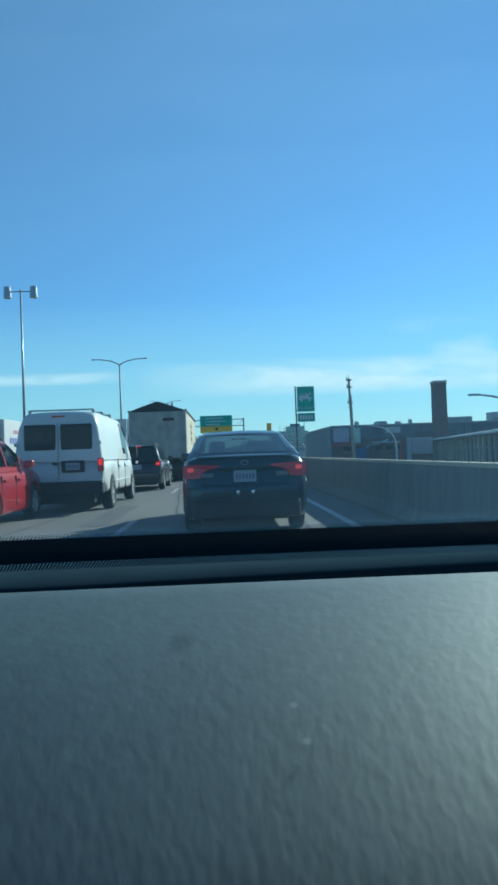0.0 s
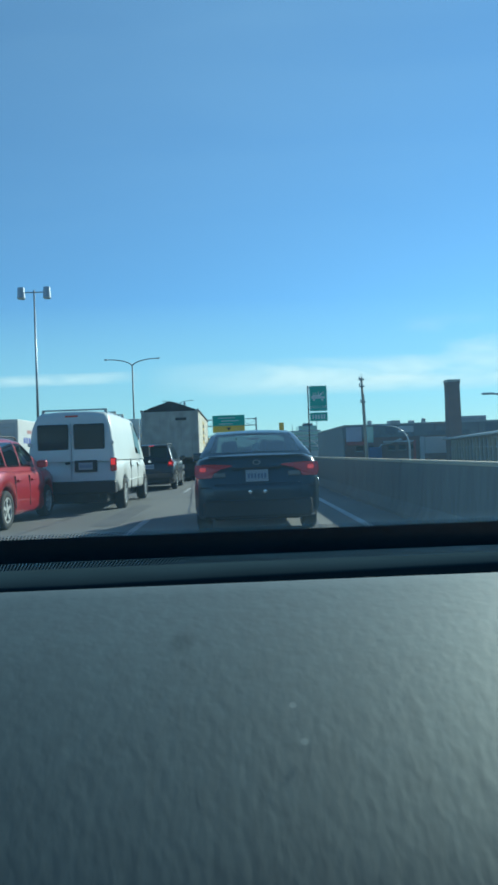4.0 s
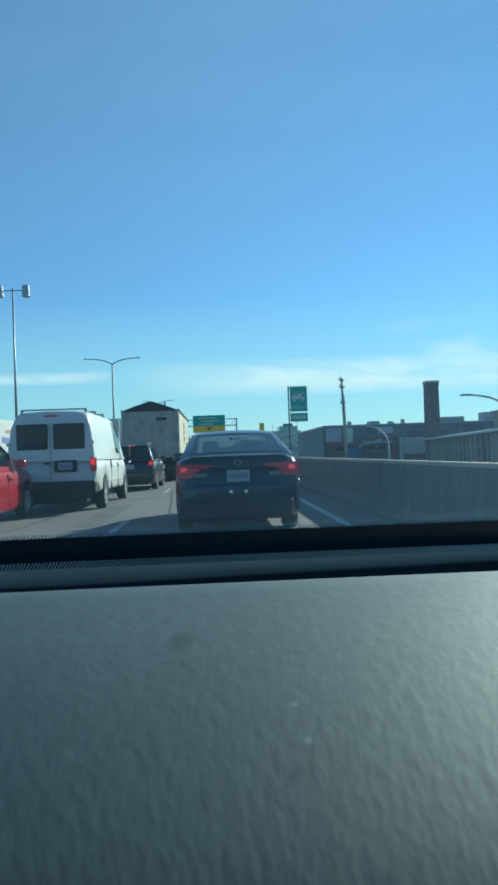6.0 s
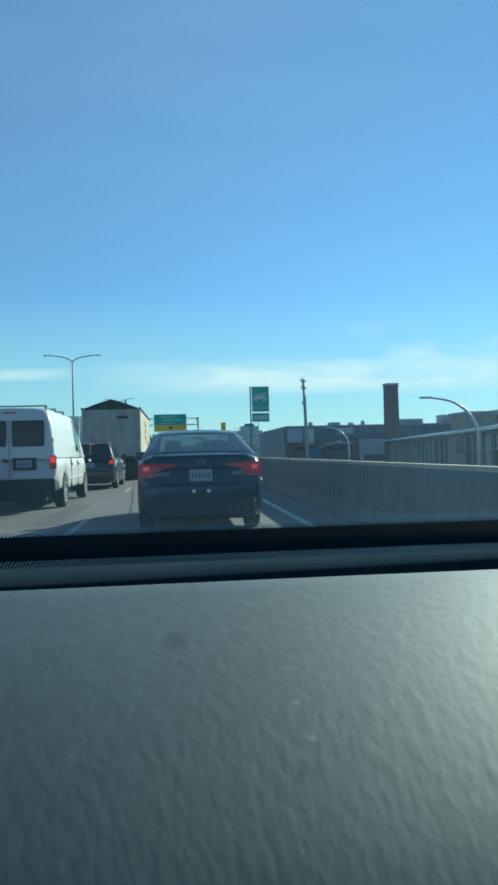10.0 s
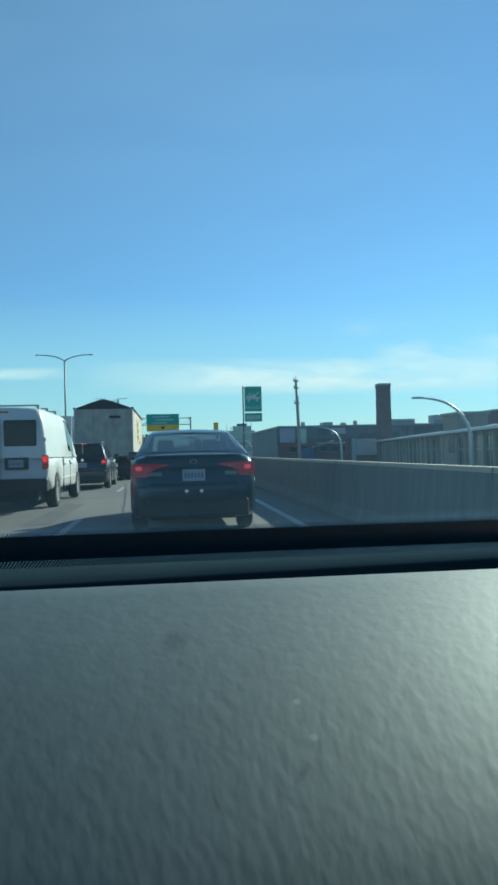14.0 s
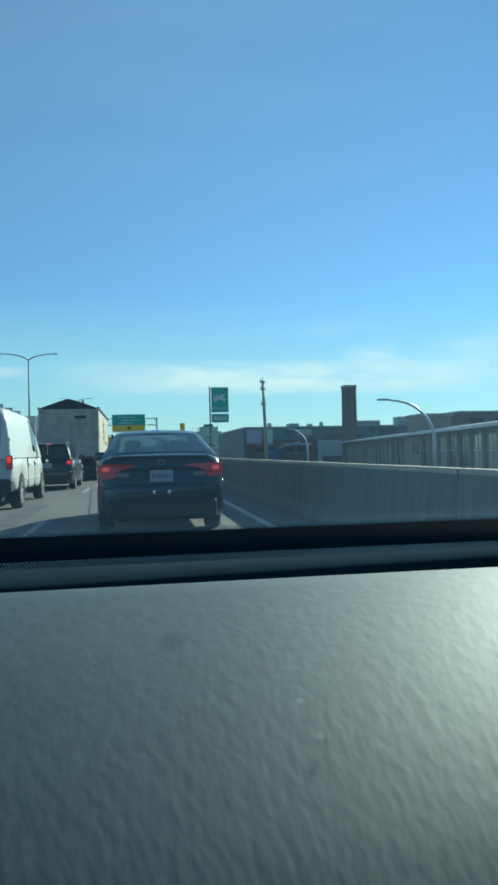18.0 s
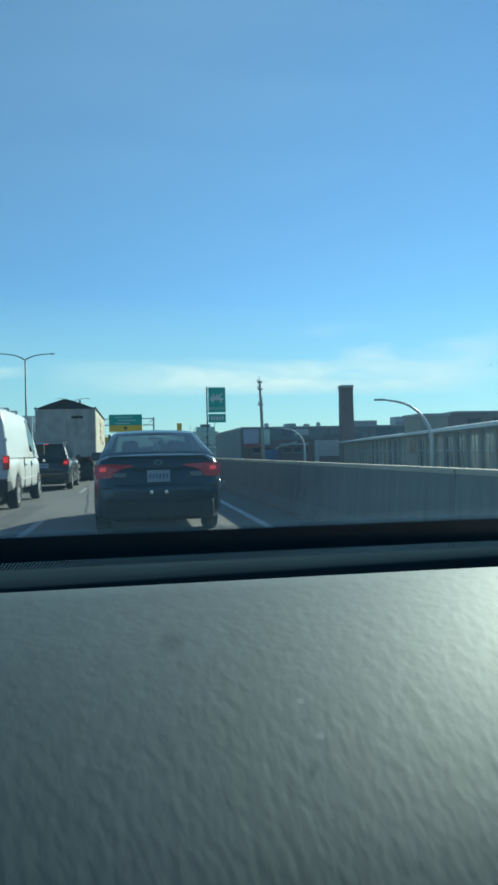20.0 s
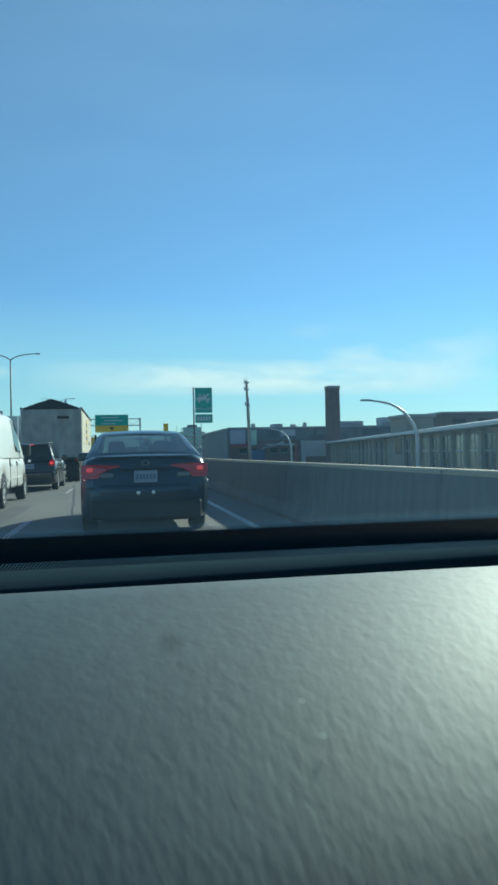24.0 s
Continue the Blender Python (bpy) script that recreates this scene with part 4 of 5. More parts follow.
def dump_trailer(m, body_mat, rear_mat, label, tarp=True, logo=True, length=10.5):
    e = thing("semi_trailer", m, label, "truck")
    b0, b1, hw = 1.2, 3.22, 1.27
    part("tailgate", box(-hw + 0.05, hw - 0.05, 0.0, 0.08, b0, b1, 0.01), rear_mat, e, "grey ribbed tailgate")
    for s in (1, -1):
        part("side_panel", box(s * (hw - 0.04), s * hw, 0.05, length, b0, b1, 0.006), body_mat, e, "cream side panel")
        part("corner_post", box(s * (hw - 0.1), s * (hw + 0.02), -0.05, 0.12, b0 - 0.08, b1 + 0.05, 0.015), rear_mat, e)
        part("top_rail", rod((s * hw, 0, b1 + 0.03), (s * hw, length, b1 + 0.03), 0.06), DARK_STEEL, e)
        part("lower_rail", box(s * (hw - 0.06), s * (hw + 0.015), 0, length, b0 - 0.1, b0, 0.01), body_mat, e)
        mudflap(e, s * 0.82, 0.75)
        for k in range(7):
            yy = 0.9 + k * (length - 1.2) / 6
            part("side_rib", box(s * hw, s * (hw + 0.012), yy, yy + 0.06, b0, b1, 0.003), body_mat, e)
    for k in range(5):
        xx = -0.95 + 0.475 * k
        part("gate_rib", box(xx - 0.025, xx + 0.025, -0.025, 0.0, b0 + 0.05, b1 - 0.08, 0.006), rear_mat, e)
    part("gate_sill", box(-hw, hw, -0.06, 0.05, b0 - 0.09, b0 + 0.02, 0.01), rear_mat, e)
    part("maker_mark", box(0.25, 0.75, -0.03, -0.024, b1 - 0.42, b1 - 0.3, 0.0), DARK_STEEL, e, "small dark maker's bar")
    if tarp:
        t = [(-hw - 0.02, b1 + 0.02), (-hw * 0.5, b1 + 0.26), (0, b1 + 0.46), (hw * 0.5, b1 + 0.26), (hw + 0.02, b1 + 0.02)]
        rings = [[(x, y, z + (0.03 * math.sin(k * 2.1) if 0 < i < 4 else 0)) for i, (x, z) in enumerate(t)] for k, y in enumerate(np.linspace(-0.02, length, 12))]
        part("tarp_cover", loft(rings), TARP, e, "peaked black tarpaulin cover")
        for k in range(1, 6):
            yy = length * k / 6
            part("tarp_bow", tube([(x, yy, z + 0.025) for x, z in t], [0.022] * 5, 6), DARK_STEEL, e)
    part("frame", box(-0.45, 0.45, 0.1, length, 0.85, 1.2, 0.03), DARK_STEEL, e)
    part("rear_bar", box(-1.15, 1.15, 0.0, 0.12, 0.5, 0.62, 0.02), DARK_STEEL, e, "underride guard")
    for s in (1, -1):
        part("guard_leg", box(s * 0.4, s * 0.5, 0.02, 0.12, 0.62, 1.1), DARK_STEEL, e)
    part("lamp_board", box(-0.5, 0.5, -0.02, 0.05, 0.98, 1.16, 0.01), DARK_STEEL, e)
    tail_cluster(e, -0.03, 1.07, (-0.28, -0.12, 0.12, 0.28), BRAKE)
    tail_cluster(e, -0.03, 1.0, (-1.05, 1.05), TAIL)
    plate(e, -0.7, -0.03, 0.95)
    for k in range(4):
        duals(e, 1.3 + 1.25 * k)
    part("landing_leg", box(-0.6, -0.48, length - 3, length - 2.88, 0.2, 0.9), DARK_STEEL, e)
    part("landing_leg", box(0.48, 0.6, length - 3, length - 2.88, 0.2, 0.9), DARK_STEEL, e)
    if logo:
        part("side_mark", box(hw, hw + 0.004, 4.2, 5.9, 1.75, 2.95), YELLOW, e, "faded yellow company panel")
        for k in range(3):
            part("side_mark_bar", box(hw + 0.004, hw + 0.008, 4.4, 5.7, 1.95 + 0.33 * k, 2.12 + 0.33 * k), DARK_STEEL, e)
        part("side_mark_bar", box(hw, hw + 0.004, 6.8, 8.3, 1.72, 1.9), DARK_STEEL, e)
    return e


def tractor(m, label, fairing=True, stacks=1, cabmat=None):
    """Tractor unit heading +y, rear wheels at y = 1."""
    cm = cabmat or WHITE
    e = thing("tractor_unit", m, label, "truck")
    part("frame", box(-0.45, 0.45, 0.0, 6.2, 0.7, 0.98, 0.03), DARK_STEEL, e)
    part("fifth_wheel", box(-0.45, 0.45, 0.9, 1.9, 0.98, 1.12, 0.05), DARK_STEEL, e)
    for y in (0.8, 2.1):
        duals(e, y)
    for s in (1, -1):
        wheel(e, s * 1.0, 5.5, 0.5, s, 0.28, spokes=8)
        mudflap(e, s * 0.82, 0.12)
        part("fuel_tank", rod((s * 0.95, 3.0, 0.75), (s * 0.95, 4.4, 0.75), 0.32, seg=20), CHROME, e, "polished fuel tank")
        part("mirror", box(s * 1.38, s * 1.52, 4.9, 5.0, 1.75, 2.45, 0.03), BLACK, e)
        part("mirror_arm", tube([(s * 1.1, 4.95, 2.35), (s * 1.45, 4.95, 2.4)], [0.02, 0.02], 6), BLACK, e)
        part("fender", loft([[(s * x, 5.5 + 0.64 * math.cos(a), 0.5 + 0.64 * math.sin(a)) for a in np.linspace(0.2, 2.9, 9)] for x in (0.78, 1.2)], closed=False), cm, e)
    part("cab", box(-1.15, 1.15, 3.1, 5.0, 1.0, 2.75, 0.12, seg=3), cm, e, "white day cab")
    part("hood", loft([[(x, y, z) for x, z in ((-w, 0.9), (w, 0.9), (w, h - 0.15), (w * 0.8, h), (-w * 0.8, h), (-w, h - 0.15))] for y, w, h in ((4.9, 0.98, 1.95), (5.8, 0.85, 1.85), (6.4, 0.75, 1.65), (6.5, 0.7, 1.2))]), cm, e)
    for s in (1, -1):
        part("rear_window", box(s * 0.15, s * 0.85, 3.08, 3.11, 1.85, 2.4, 0.03), PANE, e, "dark rear cab window")
        part("side_window", box(s * 1.15, s * 1.165, 3.9, 4.8, 1.8, 2.45, 0.02), PANE, e)
    if fairing:
        part("roof_fairing", prism([(3.15, 2.74), (3.15, 3.55), (3.6, 3.5), (4.6, 2.9), (4.9, 2.74)], -0.95, 0.95), cm, e, "tall white roof fairing")
    for k in range(stacks):
        s = 1 if k == 0 else -1
        part("exhaust_stack", rod((s * 0.85, 2.95, 1.0), (s * 0.85, 2.95, 3.5), 0.075), CHROME, e, "upright exhaust stack")
        part("stack_guard", rod((s * 0.85, 2.95, 1.3), (s * 0.85, 2.95, 2.6), 0.13), CHROME, e)
    part("air_lines", tube([(-0.2, 3.1, 1.7), (-0.25, 2.6, 1.3), (-0.1, 2.0, 1.15)], [0.02] * 3, 6), BLACK, e)
    tail_cluster(e, -0.02, 0.85, (-0.3, 0.3), BRAKE)
    return e


TY = 31.0
dump_trailer(pose(-2.95, TY, 0), CREAM, TRAILER_REAR, "cream tipper semi-trailer with peaked black tarpaulin")
tractor(pose(-2.95, TY + 8.4, 0), "tractor unit coupled ahead of the cream tipper", fairing=False, stacks=2, cabmat=DARK_STEEL)
tractor(pose(-6.6, 38.5, 0), "white tractor unit running without a trailer")
dump_trailer(pose(-6.9, 52, 0), RUST, RUST, "dark rust-brown tipper semi-trailer", tarp=False, logo=False)


def box_truck(m):
    e = thing("box_truck", m, "white box truck with a blue side stripe", "truck")
    hw, b0, b1, ln = 1.22, 1.0, 3.5, 6.0
    part("cargo_box", box(-hw, hw, 0, ln, b0, b1, 0.03), BOXWHITE, e, "white cargo box")
    part("roller_door", box(-hw + 0.12, hw - 0.12, -0.012, 0.0, b0 + 0.1, b1 - 0.2), PALECLAD, e, "grey roller door")
    for k in range(6):
        z = b0 + 0.3 + 0.35 * k
        part("door_rib", box(-hw + 0.13, hw - 0.13, -0.018, -0.012, z, z + 0.02), TRAILER_REAR, e)
    part("rear_frame", box(-hw, hw, -0.03, 0.0, b1 - 0.16, b1 - 0.02, 0.01), BOXWHITE, e)
    part("blue_stripe", box(hw, hw + 0.005, 0.3, ln - 0.2, b0 + 0.25, b0 + 0.5), BLUE, e, "blue side stripe")
    for k, (y0, w, z, h, mt) in enumerate(((1.6, 1.4, 2.75, 0.2, REDMARK), (0.9, 4.2, 2.2, 0.32, BLUE))):
        n = 5 if k == 0 else 9
        for j in range(n):
            part("lettering_bar", box(hw, hw + 0.005, y0 + w * j / n, y0 + w * (j + 0.7) / n, z, z + h), mt, e)
    part("frame", box(-0.4, 0.4, 0.1, 8.2, 0.6, 0.9, 0.02), DARK_STEEL, e)
    part("rear_bar", box(-1.1, 1.1, 0.0, 0.1, 0.55, 0.68, 0.02), DARK_STEEL, e)
    part("cab", loft([[(x, y, z) for x, z in ((-1.0, 0.6), (1.0, 0.6), (1.02, 1.6), (0.9, zt), (-0.9, zt), (-1.02, 1.6))] for y, zt in ((6.15, 2.45), (7.3, 2.4), (7.8, 1.75), (8.4, 1.5), (8.5, 1.0))]), WHITE, e, "white cab")
    for s in (1, -1):
        part("side_window", box(s * 0.96, s * 1.03, 6.5, 7.3, 1.6, 2.15, 0.03), PANE, e)
        part("mirror", box(s * 1.2, s * 1.35, 7.3, 7.4, 1.5, 2.0, 0.03), BLACK, e)
        wheel(e, s * 0.95, 7.5, 0.42, s, 0.24)
        part("tail_lamp", box(s * 0.95, s * 1.15, -0.04, 0.0, 0.78, 0.9, 0.01), TAIL, e)
        mudflap(e, s * 0.8, 1.0)
    duals(e, 1.7, 0.43, 0.95)
    plate(e, -0.3, -0.03, 0.75)
    return e


box_truck(pose(-12.9, 37, 0))
big = thing("box_trailer", pose(-15.2, 24, 0), "long white box trailer in the far lane", "truck")
part("cargo_box", box(-1.25, 1.25, 0, 13, 1.1, 3.3, 0.03), BOXWHITE, big, "plain white cargo box")
part("frame", box(-0.5, 0.5, 0.2, 12.5, 0.8, 1.1), DARK_STEEL, big)
part("rear_bar", box(-1.1, 1.1, 0, 0.1, 0.5, 0.62), DARK_STEEL, big)
for yw in (1.4, 2.7, 11.3):
    duals(big, yw)
for s in (1, -1):
    part("tail_lamp", box(s * 0.9, s * 1.15, -0.03, 0, 0.95, 1.05, 0.01), TAIL, big)
    part("guard_leg", box(s * 0.4, s * 0.5, 0.02, 0.1, 0.6, 0.85), DARK_STEEL, big)

# ---- lamps ----
def high_mast(m, h, group):
    """Tall post with a cross bar and two drum floodlights."""
    e = thing("flood_lamp_post", m, "tall steel lamp post with two drum floodlights", "street lamp", group)
    part("post", rod((0, 0, 0), (0, 0, h), 0.16, 0.085, 14), STEEL, e, smooth=True)
    part("base_collar", rod((0, 0, 0), (0, 0, 0.5), 0.26, 0.22, 14), CONCRETE_OLD, e)
    part("cross_bar", rod((-1.35, 0, h - 0.25), (1.35, 0, h - 0.25), 0.06), STEEL, e)
    for s in (1, -1):
        f = part("floodlight", rod((s * 1.35, 0, h - 0.85), (s * 1.35, 0, h + 0.25), 0.42, 0.36, 18), SILVER, e, "drum-shaped floodlight", smooth=False)
        part("floodlight_lens", rod((s * 1.35, 0, h - 0.93), (s * 1.35, 0, h - 0.85), 0.38, 0.42, 18), SIGNWHITE, f)
    return e


def twin_arm(m, h, span, group, single=False):
    e = thing("street_lamp", m, "grey steel street lamp with curved arms" if not single else "grey steel street lamp with one curved arm", "street lamp", group)
    part("post", rod((0, 0, 0), (0, 0, h - 1.0), 0.17, 0.11, 12), LAMP_STEEL, e, smooth=True)
    part("base_collar", rod((0, 0, 0), (0, 0, 0.4), 0.22, 0.2, 12), CONCRETE_OLD, e)
    for s in ((1, -1) if not single else (-1,)):
        pts = [(0, 0, h - 1.05), (s * span * 0.12, 0, h - 0.7), (s * span * 0.35, 0, h - 0.32), (s * span * 0.7, 0, h - 0.08), (s * span, 0, h)]
        a = part("arm", tube(pts, [0.11, 0.095, 0.085, 0.08, 0.07], 8), LAMP_STEEL, e, smooth=True)
        part("lamp_head", box(s * span - 0.1, s * (span + 0.62), -0.16, 0.16, h - 0.1, h + 0.08, 0.05), LAMP_STEEL, a, "flat lamp head")
    return e


high_mast(pose(-20.6, 72, 0), 19.2, "high masts")
high_mast(pose(-18.2, 232, 0), 19.2, "high masts")
twin_arm(pose(-16.9, 115, 0), 17.8, 4.0, "twin lamps")
twin_arm(pose(-16.9, 205, 0), 17.8, 4.0, "twin lamps")
twin_arm(pose(-17.7, 50, 0), 11.2, 1.4, "single lamps", True)


def curved_lamp(m, h, reach, group):
    """White post that bends over in one quarter round."""
    e = thing("curved_lamp", m, "pale curved lamp post bending over the side road", "street lamp", group)
    pts = [(0, 0, GROUND_Z), (0, 0, h - 3.2)] + [(-reach * (1 - math.cos(a)) * 0.85, 0, h - 3.2 + 3.1 * math.sin(a)) for a in np.linspace(0.25, 1.45, 7)] + [(-reach, 0, h)]
    part("post", tube(pts, [0.17, 0.15] + [0.13 - 0.008 * k for k in range(7)] + [0.06], 10), ROOFWHITE, e, smooth=True)
    part("lamp_head", box(-reach - 0.75, -reach + 0.1, -0.14, 0.14, h - 0.06, h + 0.08, 0.05), SILVER, e)
    return e


for x, y, h in ((21.5, 47, 4.7), (26.5, 104, 4.7), (26, 160, 4.7), (26, 215, 4.7), (26, 270, 4.7)):
    curved_lamp(pose(x, y, 0), h, 3.6, "side road lamps")

# ---- signs ----
sg = thing("tow_sign", pose(9.6, 78, 0), "green tow-zone road sign on a single post", "road sign")
part("post", box(-1.22, -1.08, 0.05, 0.2, GROUND_Z, 8.7, 0.01), DARK_STEEL, sg)
up = part("upper_panel", box(-1.0, 1.0, 0.0, 0.05, 5.75, 8.65, 0.015), GREENSIGN, sg, "green upper panel with tow truck mark")
lo = part("lower_panel", box(-1.0, 1.0, 0.0, 0.05, 4.6, 5.6, 0.015), GREENSIGN, sg, "green lower panel")
for p, z0, z1 in ((up, 5.75, 8.65), (lo, 4.6, 5.6)):
    for a in ((-0.97, 0.97, z0 + 0.03, z0 + 0.06), (-0.97, 0.97, z1 - 0.06, z1 - 0.03)):
        part("border_line", box(a[0], a[1], -0.004, 0.0, a[2], a[3]), SIGNWHITE, p)
    for x in (-0.97, 0.94):
        part("border_line", box(x, x + 0.03, -0.004, 0.0, z0 + 0.06, z1 - 0.06), SIGNWHITE, p)
    for zz in (z0 + 0.25, z1 - 0.25):
        part("bracket", box(-1.1, -0.9, 0.05, 0.12, zz - 0.04, zz + 0.04), STEEL, p)
mark = [(-0.78, 7.15), (-0.78, 7.5), (-0.62, 7.55), (-0.55, 7.85), (-0.25, 7.85), (-0.2, 7.6), (-0.02, 7.6), (0.0, 7.95), (0.1, 7.95), (0.12, 7.65), (0.6, 8.0), (0.66, 7.94), (0.28, 7.45), (0.72, 7.4), (0.78, 7.2)]
part("tow_truck_mark", loft([[(x, y, z) for x, z in mark] for y in (-0.006, -0.001)]), SIGNWHITE, up, "white tow truck pictogram")
part("mark_hook", rod((0.64, -0.003, 7.96), (0.74, -0.003, 7.2), 0.012, seg=6), SIGNWHITE, up)
part("mark_cab_window", box(-0.52, -0.3, -0.01, -0.006, 7.6, 7.78), GREENSIGN, up)
for x in (-0.5, 0.45):
    part("mark_wheel", turned([(0.02, -0.004), (0.14, -0.004), (0.14, 0.0)], 18), SIGNWHITE, up).matrix_basis = pose(x, -0.004, 7.05, 0, 0, 90)
text("sign_word", "EXCLUSIF", 0.44, pose(0, -0.004, 6.2) @ UPRIGHT, SIGNWHITE, up)
for k in range(5):
    part("number_bar", box(-0.75 + 0.32 * k, -0.53 + 0.32 * k, -0.005, 0.0, 4.85, 5.35), SIGNWHITE, lo)

gn = thing("sign_gantry", pose(0, 150, 0.85), "steel truss gantry with a green and yellow sign", "gantry")
for x in (-18.4, 4.6):
    for dy in (-0.4, 0.4):
        part("leg", rod((x, dy, GROUND_Z if x > 0 else -0.85), (x, dy, 8.2), 0.16), STEEL, gn)
for z in (6.6, 8.0):
    for dy in (-0.4, 0.4):
        part("chord", rod((-19.2, dy, z), (4.8, dy, z), 0.08), STEEL, gn)
for k in range(16):
    x = -19 + 1.475 * k
    part("brace", rod((x, -0.4, 6.6 if k % 2 else 8.0), (x + 1.475, -0.4, 8.0 if k % 2 else 6.6), 0.045, seg=8), STEEL, gn)
    part("strut", rod((x, -0.4, 8.0), (x, 0.4, 8.0), 0.035, seg=8), STEEL, gn)
SX = -1.4
gp = part("sign_panel", box(SX - 3.5, SX + 3.5, -0.62, -0.55, 6.6, 8.9, 0.03), GREENSIGN, gn, "green direction panel")
yp = part("exit_panel", box(SX - 3.5, SX + 3.5, -0.62, -0.55, 5.2, 6.56, 0.03), YELLOWSIGN, gn, "yellow lane panel")
for z, a, b in ((8.3, -2.3, 1.4), (7.65, -1.6, 2.2), (7.0, -2.2, 0.9)):
    part("word_bar", box(SX + a, SX + b, -0.63, -0.62, z - 0.09, z + 0.09), SIGNWHITE, gp)
part("arrow_mark", loft([[(SX + x, y, z) for x, z in ((-0.5, 6.2), (0.5, 6.2), (0.0, 5.5))] for y in (-0.63, -0.62)]), BLACK, yp, "black arrow")
part("walkway", box(SX - 3.3, SX + 3.3, -1.3, -0.6, 5.05, 5.12), STEEL, gn)
small = thing("sign_board", pose(4.3, 190, 0), "small green side sign on two posts", "road sign")
for x in (-1, 1):
    part("post", rod((x, 0.08, GROUND_Z), (x, 0.08, 3.2), 0.07), STEEL, small)
part("panel", box(-1.7, 1.7, 0, 0.06, 1.6, 3.3, 0.02), GREENSIGN, small)

# utility pole with its fittings
up_ = thing("utility_pole", pose(14.9, 78, 0) @ pose(0, 0, 0, 0, -1.6, 0), "slim wooden utility pole with metal fittings", "utility pole")
part("pole", rod((0, 0, GROUND_Z - 0.1), (0, 0, 9.4), 0.19, 0.13, 14), BEIGE, up_, smooth=True)
part("top_pin", rod((0, 0, 9.4), (0, 0, 9.9), 0.03), STEEL, up_)
for z in (9.2, 8.4, 6.6):
    part("bracket", box(-0.28, 0.28, -0.22, 0.22, z - 0.08, z + 0.08, 0.03), STEEL, up_)
    part("insulator", rod((-0.24, 0, z + 0.08), (-0.24, 0, z + 0.38), 0.07, 0.05), PALECLAD, up_)
part("conduit", rod((0.17, 0, GROUND_Z), (0.16, 0, 7.5), 0.05), STEEL, up_)

# ---- buildings beyond the barrier ----
FZ = 128.0
hall = thing("factory_hall", pose(0, FZ, 0), "long low dark brown brick factory hall", "building")
part("wall", box(20.5, 120, 0, 40, GROUND_Z, 5.3), BRICK, hall, "brown brick wall")
part("end_wall", box(20.2, 20.48, 0.3, 40, GROUND_Z, 5.5, 0.03), CLADDING, hall, "grey clad end wall")
part("cladding_band", box(20.4, 120.1, -0.25, 0, 3.3, 5.6, 0.03), CLADDING, hall, "dark metal cladding band")
part("parapet", box(20.3, 120.2, -0.35, 40.2, 5.6, 5.85, 0.03), STEEL, hall)
for k in range(24):
    part("cladding_seam", box(21 + 4.1 * k, 21.08 + 4.1 * k, -0.29, -0.25, 3.3, 5.6), DARK_STEEL, hall)
LAVENDER = shade("pale_poster_panel", (0.36, 0.36, 0.44), 0.6, grain=2, vary=0.15, stain=0.4)
SKIPBLUE = shade("faded_blue_steel", (0.05, 0.09, 0.2), 0.6, grain=5, vary=0.25)
SLATE = shade("slate_cladding", (0.1, 0.125, 0.15), 0.75, grain=0.9, vary=0.2, stain=0.1)
part("poster_panel", box(20.7, 23.6, -0.3, -0.26, 2.7, 5.4), LAVENDER, hall, "pale lavender poster panel")
part("teal_strip", box(24.6, 25.8, -0.32, -0.26, 2.4, 5.35), TEALGLASS, hall, "tall teal glazed strip")
part("red_awning", prism([(-1.3, 2.0), (-0.3, 2.5), (-0.3, 2.6), (-1.3, 2.1)], 20.7, 24.4), REDMARK, hall, "dull red awning")
part("blue_skip", box(24.4, 26.8, -2.6, -0.8, GROUND_Z, 1.5, 0.05), SKIPBLUE, hall, "blue steel bin by the wall")
for x0, x1, z0, z1, mt in ((30.6, 33.4, 4.1, 5.3, PALECLAD), (28.2, 30.0, 3.9, 5.2, SLATE), (36.0, 44.0, 3.4, 4.2, SLATE), (47.0, 51.0, 3.5, 5.2, SLATE), (58.0, 66.0, 3.6, 5.0, PALECLAD)):
    part("cladding_patch", box(x0, x1, -0.34, -0.29, z0, z1, 0.01), mt, hall, "cladding panel of another shade")
part("red_post", box(33.2, 33.7, -0.5, -0.25, GROUND_Z, 2.6, 0.02), REDMARK, hall, "red downpipe")
part("white_pipe", tube([(26.6, -0.5, 1.2), (27.2, -0.5, 1.9), (29.0, -0.5, 2.2), (31.0, -0.5, 2.9)], [0.16] * 4, 8), PALECLAD, hall, "pale duct along the wall")
part("canopy", box(27.5, 33.0, -1.6, -0.25, 2.3, 2.55, 0.04), PALECLAD, hall, "pale entrance canopy")
part("roller_shutter", box(35.4, 43.4, -0.5, -0.2, 0, 3.1, 0.03), PALECLAD, hall, "pale loading door")
for k in range(12):
    part("shutter_rib", box(35.5, 43.3, -0.53, -0.5, 0.25 * k, 0.25 * k + 0.03), STEEL, hall)
part("shutter_post", box(34.5, 35.3, -0.6, -0.2, GROUND_Z, 3.2, 0.03), PALECLAD, hall, "pale post beside the loading door")
for x in (22.5, 24.5, 28.5, 30.5, 32.5, 45.5, 47.5):
    w = part("window", box(x, x + 1.3, -0.4, -0.25, 0.9, 1.8, 0.02), PANE, hall)
    part("window_sill", box(x - 0.1, x + 1.4, -0.48, -0.25, 0.8, 0.9), STEEL, w)
part("brick_annex", box(43.5, 58, -3.0, 0, GROUND_Z, 3.0), BRICKRED, hall, "red brick annex")
part("annex_door", box(47.2, 49.6, -3.1, -3.0, GROUND_Z, 2.0, 0.02), TEALGLASS, hall)
